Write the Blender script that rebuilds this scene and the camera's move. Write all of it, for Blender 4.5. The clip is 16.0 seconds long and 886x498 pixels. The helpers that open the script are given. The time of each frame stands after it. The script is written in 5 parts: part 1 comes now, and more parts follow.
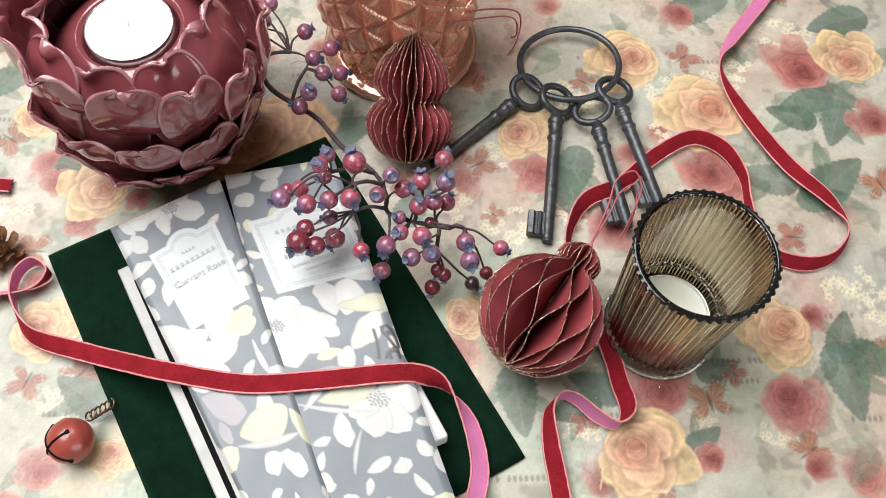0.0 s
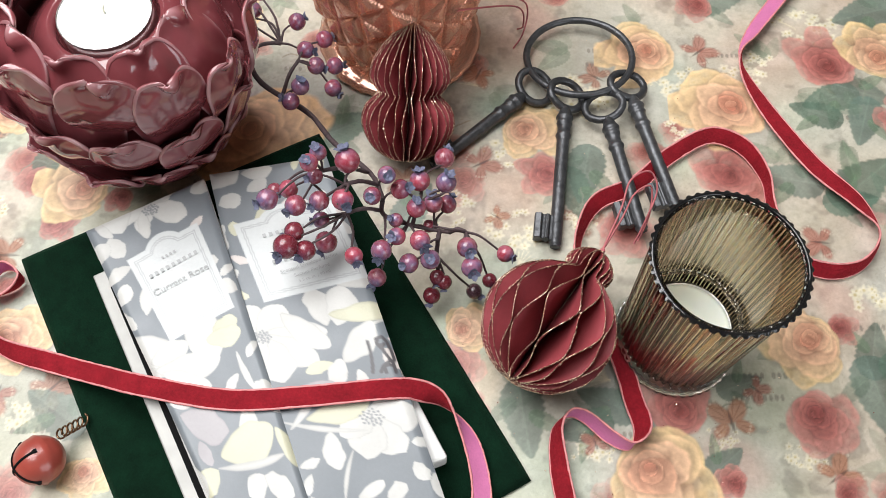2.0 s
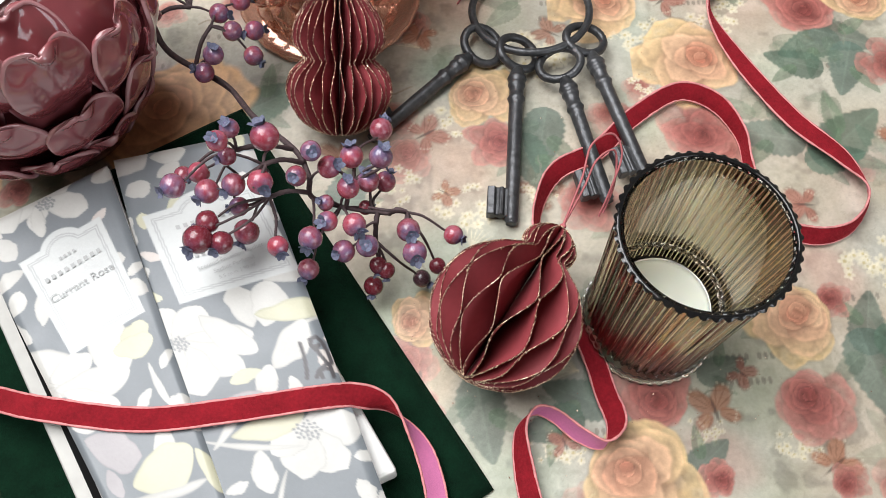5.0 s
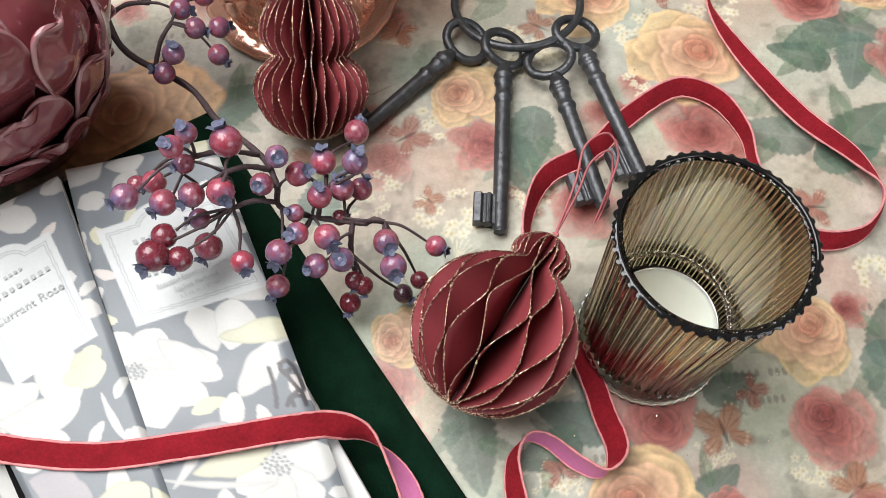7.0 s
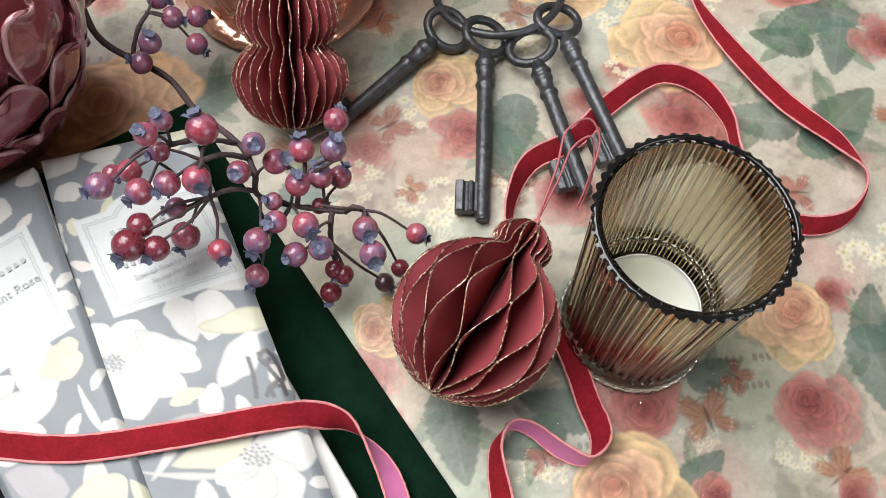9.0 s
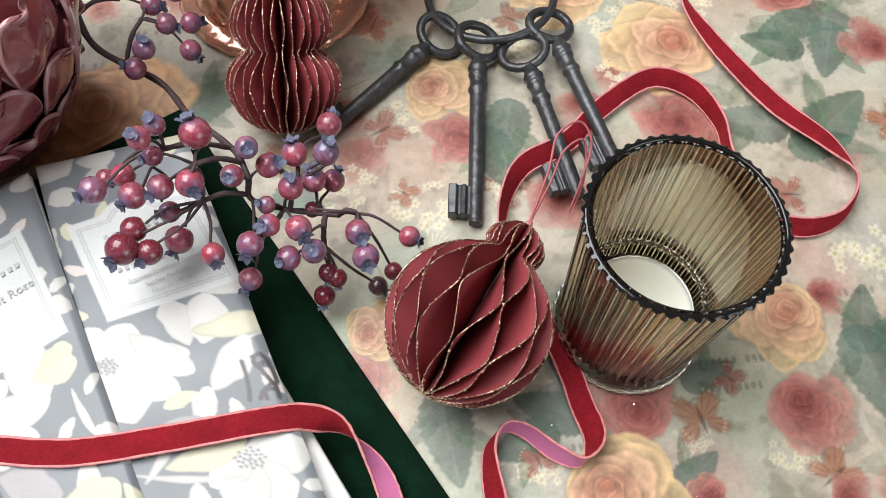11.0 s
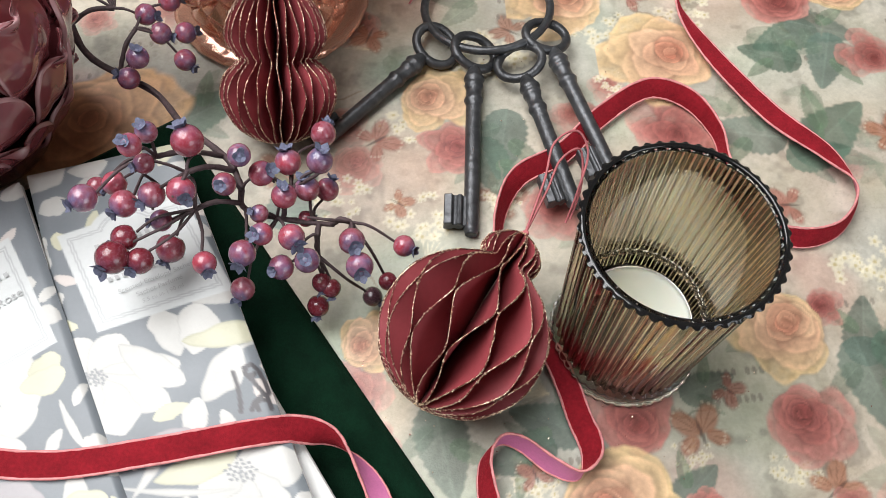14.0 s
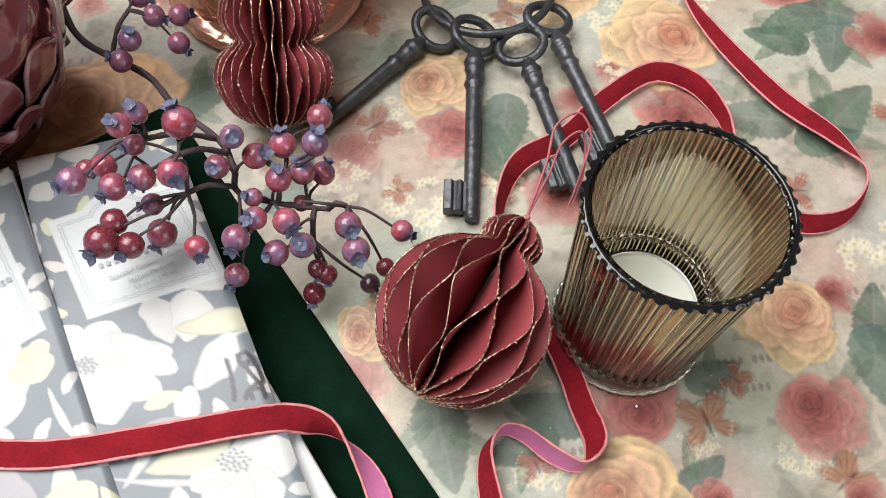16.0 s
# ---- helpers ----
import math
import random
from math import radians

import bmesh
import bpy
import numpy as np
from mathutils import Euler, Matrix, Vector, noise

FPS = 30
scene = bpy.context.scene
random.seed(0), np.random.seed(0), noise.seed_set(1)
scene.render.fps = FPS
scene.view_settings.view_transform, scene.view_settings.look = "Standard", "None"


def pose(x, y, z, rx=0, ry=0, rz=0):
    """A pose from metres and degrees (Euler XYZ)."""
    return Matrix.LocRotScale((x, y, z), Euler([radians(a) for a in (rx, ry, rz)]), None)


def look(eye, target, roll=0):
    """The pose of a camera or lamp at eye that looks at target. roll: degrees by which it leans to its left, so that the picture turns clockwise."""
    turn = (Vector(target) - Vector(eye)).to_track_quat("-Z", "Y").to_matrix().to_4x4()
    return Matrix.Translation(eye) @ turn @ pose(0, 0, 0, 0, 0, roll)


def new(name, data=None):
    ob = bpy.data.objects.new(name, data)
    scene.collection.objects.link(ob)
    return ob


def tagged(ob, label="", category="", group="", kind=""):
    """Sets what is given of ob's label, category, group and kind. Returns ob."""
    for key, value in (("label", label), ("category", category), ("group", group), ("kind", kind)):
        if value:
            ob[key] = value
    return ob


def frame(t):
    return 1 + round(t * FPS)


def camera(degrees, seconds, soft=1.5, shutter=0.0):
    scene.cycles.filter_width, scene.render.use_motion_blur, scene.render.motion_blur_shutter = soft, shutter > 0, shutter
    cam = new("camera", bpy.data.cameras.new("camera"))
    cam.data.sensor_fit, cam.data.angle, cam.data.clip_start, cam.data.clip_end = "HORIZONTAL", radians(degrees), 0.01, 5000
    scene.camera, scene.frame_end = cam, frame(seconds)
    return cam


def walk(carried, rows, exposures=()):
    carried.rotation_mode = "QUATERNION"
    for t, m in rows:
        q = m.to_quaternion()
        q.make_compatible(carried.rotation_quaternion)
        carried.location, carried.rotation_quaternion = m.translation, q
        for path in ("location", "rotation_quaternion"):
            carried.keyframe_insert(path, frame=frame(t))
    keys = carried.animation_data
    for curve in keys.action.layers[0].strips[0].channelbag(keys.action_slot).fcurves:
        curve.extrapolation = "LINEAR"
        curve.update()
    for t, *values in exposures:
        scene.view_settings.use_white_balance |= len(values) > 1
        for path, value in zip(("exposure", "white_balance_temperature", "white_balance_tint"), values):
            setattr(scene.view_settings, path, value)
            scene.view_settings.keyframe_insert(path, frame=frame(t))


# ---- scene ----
cam = camera(56.7, 16.0, soft=0.8)
PATH = [
    (0, (0.0, 0.0, 0.493), (-0.009, 0.883, -1.302), 1.7),
    (0.5, (0.001, 0.001, 0.486), (-0.019, 0.887, -1.307), 1.1),
    (1, (-0.001, 0.006, 0.477), (-0.025, 0.89, -1.317), 0.9),
    (1.5, (0.0, 0.013, 0.469), (-0.028, 0.897, -1.324), 0.9),
    (2, (0.003, 0.018, 0.461), (-0.02, 0.905, -1.332), 1.1),
    (2.5, (0.006, 0.022, 0.457), (-0.004, 0.9, -1.34), 1.6),
    (3, (0.007, 0.026, 0.45), (0.007, 0.887, -1.356), 1.9),
    (3.5, (0.012, 0.03, 0.441), (0.019, 0.871, -1.373), 2.0),
    (4, (0.015, 0.036, 0.432), (0.034, 0.867, -1.387), 1.9),
    (6.5, (0.025, 0.06, 0.386), (0.076, 0.904, -1.426), 2.2),
    (7, (0.026, 0.064, 0.382), (0.08, 0.908, -1.43), 2.1),
    (7.5, (0.03, 0.061, 0.381), (0.088, 0.901, -1.433), 2.2),
    (8, (0.028, 0.063, 0.378), (0.089, 0.903, -1.436), 2.2),
    (8.5, (0.03, 0.062, 0.377), (0.096, 0.901, -1.437), 2.4),
    (11, (0.034, 0.057, 0.377), (0.109, 0.919, -1.427), 2.4),
    (11.5, (0.035, 0.057, 0.376), (0.116, 0.921, -1.426), 2.9),
    (12, (0.037, 0.055, 0.378), (0.113, 0.928, -1.42), 2.5),
    (12.5, (0.036, 0.054, 0.378), (0.113, 0.942, -1.412), 2.4),
    (13, (0.038, 0.055, 0.375), (0.11, 0.95, -1.412), 2.1),
    (13.5, (0.037, 0.055, 0.372), (0.113, 0.955, -1.413), 2.2),
    (14, (0.036, 0.055, 0.371), (0.114, 0.959, -1.412), 2.4),
    (14.5, (0.037, 0.056, 0.369), (0.112, 0.961, -1.413), 2.2),
    (15, (0.039, 0.057, 0.364), (0.112, 0.961, -1.419), 2.2),
    (15.5, (0.039, 0.056, 0.362), (0.108, 0.958, -1.422), 1.8),
    (16, (0.038, 0.054, 0.36), (0.108, 0.954, -1.424), 1.9),
]
walk(cam, [(t, look(eye, target, roll)) for t, eye, target, roll in PATH])

import bmesh
import random
import numpy as np
from math import sin, cos, pi, radians, sqrt, atan2, hypot
from mathutils import Vector, Matrix, noise

# ---------------------------------------------------------------- light
world = bpy.data.worlds.new("room_world")
scene.world = world
world.use_nodes = True
bg = world.node_tree.nodes["Background"]
bg.inputs[0].default_value = (0.95, 0.97, 1.0, 1)
bg.inputs[1].default_value = 0.12
scene.view_settings.exposure = 0.22


def area_lamp(name, eye, target, sx, sy, watts, colour):
    d = bpy.data.lights.new(name, "AREA")
    d.shape = "RECTANGLE"
    d.size, d.size_y, d.energy, d.color = sx, sy, watts, colour
    ob = new(name, d)
    ob.matrix_world = look(eye, target)
    return ob


# unseen overhead area lamp, set low on the left so brightness falls off rightwards
area_lamp("overhead_light", (-0.45, 0.45, 1.20), (-0.06, 0.30, 0), 1.1, 1.0, 29.5, (0.985, 0.985, 0.995))
area_lamp("window_light", (1.25, -1.05, 0.75), (0.0, 0.30, 0), 1.1, 1.1, 12.0, (0.90, 0.96, 1.02))

# ---------------------------------------------------------------- materials


def mat(name, colour, rough=0.5, metal=0.0, grain=0.0, scale=200.0, bump=0.0, bump_scale=400.0, spec=0.5, attr="", **more):
    """A principled material: colour varied by noise at two sizes, with fine relief; attr names a colour layer that holds a print."""
    m = bpy.data.materials.new(name)
    m.use_nodes = True
    nt = m.node_tree
    p = nt.nodes["Principled BSDF"]
    p.inputs["Roughness"].default_value = rough
    p.inputs["Metallic"].default_value = metal
    p.inputs["Specular IOR Level"].default_value = spec
    p.inputs["Base Color"].default_value = (*colour, 1)
    for k, v in more.items():
        p.inputs[k.replace("_", " ")].default_value = v
    tc = nt.nodes.new("ShaderNodeTexCoord")
    base = None
    if attr:
        a = nt.nodes.new("ShaderNodeAttribute")
        a.attribute_name = attr
        base = a.outputs["Color"]
    if grain or attr:
        n1 = nt.nodes.new("ShaderNodeTexNoise")
        n1.inputs["Scale"].default_value = scale
        n1.inputs["Detail"].default_value = 6
        n2 = nt.nodes.new("ShaderNodeTexNoise")
        n2.inputs["Scale"].default_value = scale * 0.12
        n2.inputs["Detail"].default_value = 3
        nt.links.new(tc.outputs["Object"], n1.inputs["Vector"])
        nt.links.new(tc.outputs["Object"], n2.inputs["Vector"])
        add = nt.nodes.new("ShaderNodeMath")
        add.operation = "ADD"
        nt.links.new(n1.outputs["Fac"], add.inputs[0])
        nt.links.new(n2.outputs["Fac"], add.inputs[1])
        ramp = nt.nodes.new("ShaderNodeMapRange")
        ramp.inputs["From Min"].default_value = 0.6
        ramp.inputs["From Max"].default_value = 1.4
        ramp.inputs["To Min"].default_value = 1 - grain
        ramp.inputs["To Max"].default_value = 1 + grain
        nt.links.new(add.outputs[0], ramp.inputs["Value"])
        mul = nt.nodes.new("ShaderNodeVectorMath")
        mul.operation = "SCALE"
        if base is not None:
            nt.links.new(base, mul.inputs[0])
        else:
            mul.inputs[0].default_value = colour
        nt.links.new(ramp.outputs[0], mul.inputs["Scale"])
        nt.links.new(mul.outputs[0], p.inputs["Base Color"])
    if bump:
        nb = nt.nodes.new("ShaderNodeTexNoise")
        nb.inputs["Scale"].default_value = bump_scale
        nb.inputs["Detail"].default_value = 5
        nt.links.new(tc.outputs["Object"], nb.inputs["Vector"])
        b = nt.nodes.new("ShaderNodeBump")
        b.inputs["Strength"].default_value = bump
        b.inputs["Distance"].default_value = 0.001
        nt.links.new(nb.outputs["Fac"], b.inputs["Height"])
        nt.links.new(b.outputs[0], p.inputs["Normal"])
    return m


def glitter_mat(name, colour):
    """Metal flakes: bright specks scattered over a dull band."""
    m = mat(name, colour, 0.28, 0.75)
    nt = m.node_tree
    p = nt.nodes["Principled BSDF"]
    v = nt.nodes.new("ShaderNodeTexVoronoi")
    v.inputs["Scale"].default_value = 1400
    tc = nt.nodes.new("ShaderNodeTexCoord")
    nt.links.new(tc.outputs["Object"], v.inputs["Vector"])
    r = nt.nodes.new("ShaderNodeValToRGB")
    r.color_ramp.elements[0].position = 0.52
    r.color_ramp.elements[0].color = (0.20, 0.06, 0.045, 1)
    r.color_ramp.elements[1].position = 0.74
    r.color_ramp.elements[1].color = (1.0, 0.82, 0.62, 1)
    nt.links.new(v.outputs["Color"], r.inputs[0])
    nt.links.new(r.outputs[0], p.inputs["Base Color"])
    b = nt.nodes.new("ShaderNodeBump")
    b.inputs["Strength"].default_value = 1.0
    b.inputs["Distance"].default_value = 0.0006
    nt.links.new(v.outputs["Color"], b.inputs["Height"])
    nt.links.new(b.outputs[0], p.inputs["Normal"])
    return m


def frosted_mat(name):
    """Waxy berry skin with a patchy matt bloom over its gloss."""
    m = mat(name, (0.3, 0.04, 0.06), 0.25, grain=0.35, scale=260, spec=0.5, bump=0.25, bump_scale=700, attr="print", Coat_Weight=0.35, Coat_Roughness=0.12)
    nt = m.node_tree
    p = nt.nodes["Principled BSDF"]
    skin = p.inputs["Base Color"].links[0].from_socket
    tc = nt.nodes.new("ShaderNodeTexCoord")
    n = nt.nodes.new("ShaderNodeTexNoise")
    n.inputs["Scale"].default_value = 900
    n.inputs["Detail"].default_value = 6
    n.inputs["Roughness"].default_value = 0.65
    nt.links.new(tc.outputs["Object"], n.inputs["Vector"])
    r = nt.nodes.new("ShaderNodeMapRange")
    r.inputs["From Min"].default_value = 0.48
    r.inputs["From Max"].default_value = 0.68
    r.inputs["To Max"].default_value = 0.22
    nt.links.new(n.outputs["Fac"], r.inputs["Value"])
    mix = nt.nodes.new("ShaderNodeMix")
    mix.data_type = "RGBA"
    nt.links.new(r.outputs[0], mix.inputs[0])
    nt.links.new(skin, mix.inputs[6])
    mix.inputs[7].default_value = (0.33, 0.20, 0.28, 1)
    nt.links.new(mix.outputs[2], p.inputs["Base Color"])
    rr = nt.nodes.new("ShaderNodeMapRange")
    rr.inputs["To Min"].default_value = 0.16
    rr.inputs["To Max"].default_value = 0.75
    nt.links.new(r.outputs[0], rr.inputs["Value"])
    nt.links.new(rr.outputs[0], p.inputs["Roughness"])
    return m


M_PRINT = mat("printed_paper", (0.6, 0.5, 0.4), 0.42, grain=0.12, scale=520, bump=0.12, bump_scale=900, attr="print")
M_TABLE = mat("plain_paper", (0.50, 0.42, 0.31), 0.5, grain=0.2, scale=60)
M_SACHET = mat("sachet_paper", (0.8, 0.8, 0.8), 0.42, grain=0.04, scale=500, bump=0.08, bump_scale=700, attr="print")
M_VELVET_GREEN = mat("green_velvet", (0.002, 0.014, 0.0065), 0.95, grain=0.5, scale=900, bump=0.5, bump_scale=2500, spec=0.1,
                     Sheen_Weight=0.08, Sheen_Roughness=0.4, Sheen_Tint=(0.05, 0.35, 0.18, 1))
M_VELVET_RED = mat("red_velvet", (0.215, 0.009, 0.016), 0.9, grain=0.35, scale=700, bump=0.5, bump_scale=2500, spec=0.15,
                   Sheen_Weight=0.32, Sheen_Roughness=0.35, Sheen_Tint=(0.9, 0.10, 0.13, 1))
M_SATIN_PINK = mat("pink_satin", (0.52, 0.15, 0.31), 0.5, grain=0.12, scale=900, bump=0.2, bump_scale=1800)
M_EDGING = mat("pink_edging", (0.60, 0.22, 0.22), 0.6, grain=0.4, scale=2500)
M_SILVER = mat("silver_foil", (0.31, 0.305, 0.285), 0.45, 0.15, grain=0.25, scale=60, bump=0.25, bump_scale=70)
M_WHITE_CARD = mat("white_card", (0.74, 0.74, 0.72), 0.4, grain=0.05, scale=100)
M_IRON = mat("cast_iron", (0.074, 0.076, 0.081), 0.40, 0.6, grain=0.5, scale=260, bump=0.55, bump_scale=260)
M_CERAMIC = mat("burgundy_glaze", (0.2, 0.04, 0.05), 0.10, grain=0.12, scale=160, attr="print", spec=0.6, Coat_Weight=0.4, Coat_Roughness=0.05)
M_WAX = mat("candle_wax", (0.88, 0.91, 0.80), 0.45, grain=0.03, scale=60, Subsurface_Weight=0.3, Subsurface_Radius=(0.01, 0.008, 0.006), Subsurface_Scale=0.3)
M_TIN = mat("aluminium_cup", (0.6, 0.6, 0.6), 0.3, 1.0)
M_WICK = mat("wick", (0.7, 0.68, 0.6), 0.8)
M_SMOKE_GLASS = mat("smoked_glass", (0.58, 0.505, 0.355), 0.015, Transmission_Weight=1.0, IOR=1.55)
M_RIM_GLASS = mat("dark_glass_rim", (0.012, 0.012, 0.013), 0.02, Transmission_Weight=0.4, IOR=1.5)
M_RING_GLASS = mat("dark_beaded_glass", (0.06, 0.045, 0.035), 0.03, Transmission_Weight=0.5, IOR=1.5)
M_CLEAR_GLASS = mat("clear_glass_foot", (0.90, 0.86, 0.80), 0.03, Transmission_Weight=1.0, IOR=1.45)
M_COPPER_GLASS = mat("copper_glass", (0.88, 0.50, 0.36), 0.13, 0.35, Transmission_Weight=0.6, IOR=1.45)
M_PAPER_RED = mat("burgundy_paper", (0.275, 0.044, 0.053), 0.6, grain=0.12, scale=300, bump=0.1, bump_scale=900)
M_GLITTER = glitter_mat("copper_glitter", (0.9, 0.6, 0.45))
M_FLAKE = mat("gold_flake", (1.0, 0.80, 0.58), 0.33, 0.65, grain=0.3, scale=900)
M_CORD = mat("dusky_pink_cord", (0.42, 0.12, 0.13), 0.7, grain=0.3, scale=1500)
M_BERRY = frosted_mat("berry_skin")
M_CALYX = mat("frosted_calyx", (0.12, 0.13, 0.20), 0.6, grain=0.5, scale=900, bump=0.5, bump_scale=1500)
M_TWIG = mat("brown_twig", (0.060, 0.037, 0.040), 0.7, grain=0.5, scale=700, bump=0.6, bump_scale=900)
M_BELL = mat("red_enamel", (0.30, 0.055, 0.040), 0.32, grain=0.2, scale=140, bump=0.15, bump_scale=300, Coat_Weight=0.3)
M_DARK = mat("dark_gap", (0.006, 0.006, 0.006), 0.9, spec=0.1)
M_WIRE = mat("copper_wire", (0.20, 0.11, 0.06), 0.35, 0.9)
M_CONE = mat("dried_cone", (0.25, 0.12, 0.05), 0.7, grain=0.5, scale=500, bump=0.4)
M_INK = mat("grey_ink", (0.40, 0.41, 0.41), 0.6)
M_WALL = mat("wall_paint", (0.50, 0.47, 0.42), 0.8, grain=0.05, scale=8)
M_WOOD = mat("dark_table_wood", (0.10, 0.06, 0.04), 0.5, grain=0.3, scale=30)

# ---------------------------------------------------------------- helpers


def mesh_from(name, verts, faces, material, smooth=True):
    me = bpy.data.meshes.new(name)
    me.from_pydata(verts, [], faces)
    me.materials.append(material)
    if smooth:
        me.polygons.foreach_set("use_smooth", [True] * len(me.polygons))
    me.update()
    return me


def part(name, me, parent, label="", at=None):
    ob = new(name, me)
    ob.parent = parent
    if at is not None:
        ob.matrix_world = at
    if label:
        tagged(ob, label)
    return ob


def thing(name, label, category, group="", at=None):
    ob = new(name)
    ob.empty_display_size = 0.01
    if at is not None:
        ob.matrix_world = at
    tagged(ob, label, category, group)
    return ob


def grid_faces(nu, nv, close_u=False, close_v=False):
    f = []
    for i in range(nu if close_u else nu - 1):
        for j in range(nv if close_v else nv - 1):
            a, b = i * nv + j, ((i + 1) % nu) * nv + j
            c, d = ((i + 1) % nu) * nv + (j + 1) % nv, i * nv + (j + 1) % nv
            f.append((a, b, c, d))
    return f


def lathe(name, profile, material, n=48, wave=None, smooth=True):
    """A body of revolution from (r, z) pairs; wave(angle, k) scales the radius of profile point k."""
    v = []
    for i in range(n):
        a = 2 * pi * i / n
        for k, (r, z) in enumerate(profile):
            s = wave(a, k) if wave else 1.0
            v.append((r * s * cos(a), r * s * sin(a), z))
    return mesh_from(name, v, grid_faces(n, len(profile), close_u=True), material, smooth)


def catmull(pts, per):
    out = []
    n = len(pts)
    P = [np.array(p, float) for p in pts]
    for i in range(n - 1):
        p0, p1, p2, p3 = P[max(i - 1, 0)], P[i], P[i + 1], P[min(i + 2, n - 1)]
        for k in range(per):
            t = k / per
            out.append(0.5 * (2 * p1 + (p2 - p0) * t + (2 * p0 - 5 * p1 + 4 * p2 - p3) * t * t + (3 * p1 - p0 - 3 * p2 + p3) * t ** 3))
    out.append(P[-1])
    return out


def tube(name, pts, radius, material, sides=8, closed=False, rough=0.0, seed=0):
    """A tube along points; radius is a number or a function of the way along, 0 to 1."""
    rnd = random.Random(seed)
    pts = [Vector(p[:3]) for p in pts]
    n = len(pts)
    v = []
    up = Vector((0, 0, 1))
    last = None
    for i, p in enumerate(pts):
        if closed:
            t = pts[(i + 1) % n] - pts[i - 1]
        else:
            t = pts[min(i + 1, n - 1)] - pts[max(i - 1, 0)]
        t.normalize()
        if last is None:
            s = t.cross(up if abs(t.z) < 0.9 else Vector((1, 0, 0))).normalized()
        else:
            s = (last - t * last.dot(t)).normalized()
        last = s
        w = t.cross(s)
        r = radius(i / max(n - 1, 1)) if callable(radius) else radius
        for k in range(sides):
            a = 2 * pi * k / sides
            q = r * (1 + rough * (rnd.random() - 0.5))
            v.append(p + s * (cos(a) * q) + w * (sin(a) * q))
    f = grid_faces(n, sides, close_u=closed, close_v=True)
    if not closed:
        f.append(tuple(range(sides))[::-1])
        f.append(tuple((n - 1) * sides + k for k in range(sides)))
    return mesh_from(name, v, f, material)


def paint(me, colours):
    """Stores one colour a vertex as the printed layer."""
    a = me.color_attributes.new("print", "FLOAT_COLOR", "POINT")
    c = np.ones((len(me.vertices), 4), np.float32)
    c[:, :3] = colours
    a.data.foreach_set("color", c.ravel())


def box_mesh(name, sx, sy, sz, material, bevel=0.001):
    bm = bmesh.new()
    bmesh.ops.create_cube(bm, size=1.0)
    for q in bm.verts:
        q.co = Vector((q.co.x * sx, q.co.y * sy, q.co.z * sz))
    if bevel:
        bmesh.ops.bevel(bm, geom=bm.edges[:], offset=bevel, segments=2, affect="EDGES", profile=0.5)
    me = bpy.data.meshes.new(name)
    bm.to_mesh(me)
    bm.free()
    me.materials.append(material)
    return me


def slab(name, corners, z0, z1, material, r=0.002):
    """A flat bevelled block over four corners (x, y)."""
    bm = bmesh.new()
    lo = [bm.verts.new((x, y, z0)) for x, y in corners]
    hi = [bm.verts.new((x, y, z1)) for x, y in corners]
    bm.faces.new(lo[::-1])
    bm.faces.new(hi)
    for i in range(4):
        bm.faces.new((lo[i], lo[(i + 1) % 4], hi[(i + 1) % 4], hi[i]))
    bmesh.ops.recalc_face_normals(bm, faces=bm.faces[:])
    if r:
        bmesh.ops.bevel(bm, geom=bm.edges[:], offset=r, segments=2, affect="EDGES", profile=0.5)
    me = bpy.data.meshes.new(name)
    bm.to_mesh(me)
    bm.free()
    me.materials.append(material)
    return me

# ---------------------------------------------------------------- printing


def smooth_step(x, a, b):
    t = np.clip((x - a) / (b - a), 0, 1)
    return t * t * (3 - 2 * t)


def field(X, Y, size, seed):
    """Smooth value noise, -1 to 1, with the given cell size."""
    rng = np.random.RandomState(seed)
    g = rng.rand(64, 64) * 2 - 1
    u, v = X / size + 17.3, Y / size + 9.1
    i, j = np.floor(u).astype(int), np.floor(v).astype(int)
    fu, fv = u - i, v - j
    fu, fv = fu * fu * (3 - 2 * fu), fv * fv * (3 - 2 * fv)
    i, j = i % 64, j % 64
    i2, j2 = (i + 1) % 64, (j + 1) % 64
    return (g[i, j] * (1 - fu) + g[i2, j] * fu) * (1 - fv) + (g[i, j2] * (1 - fu) + g[i2, j2] * fu) * fv


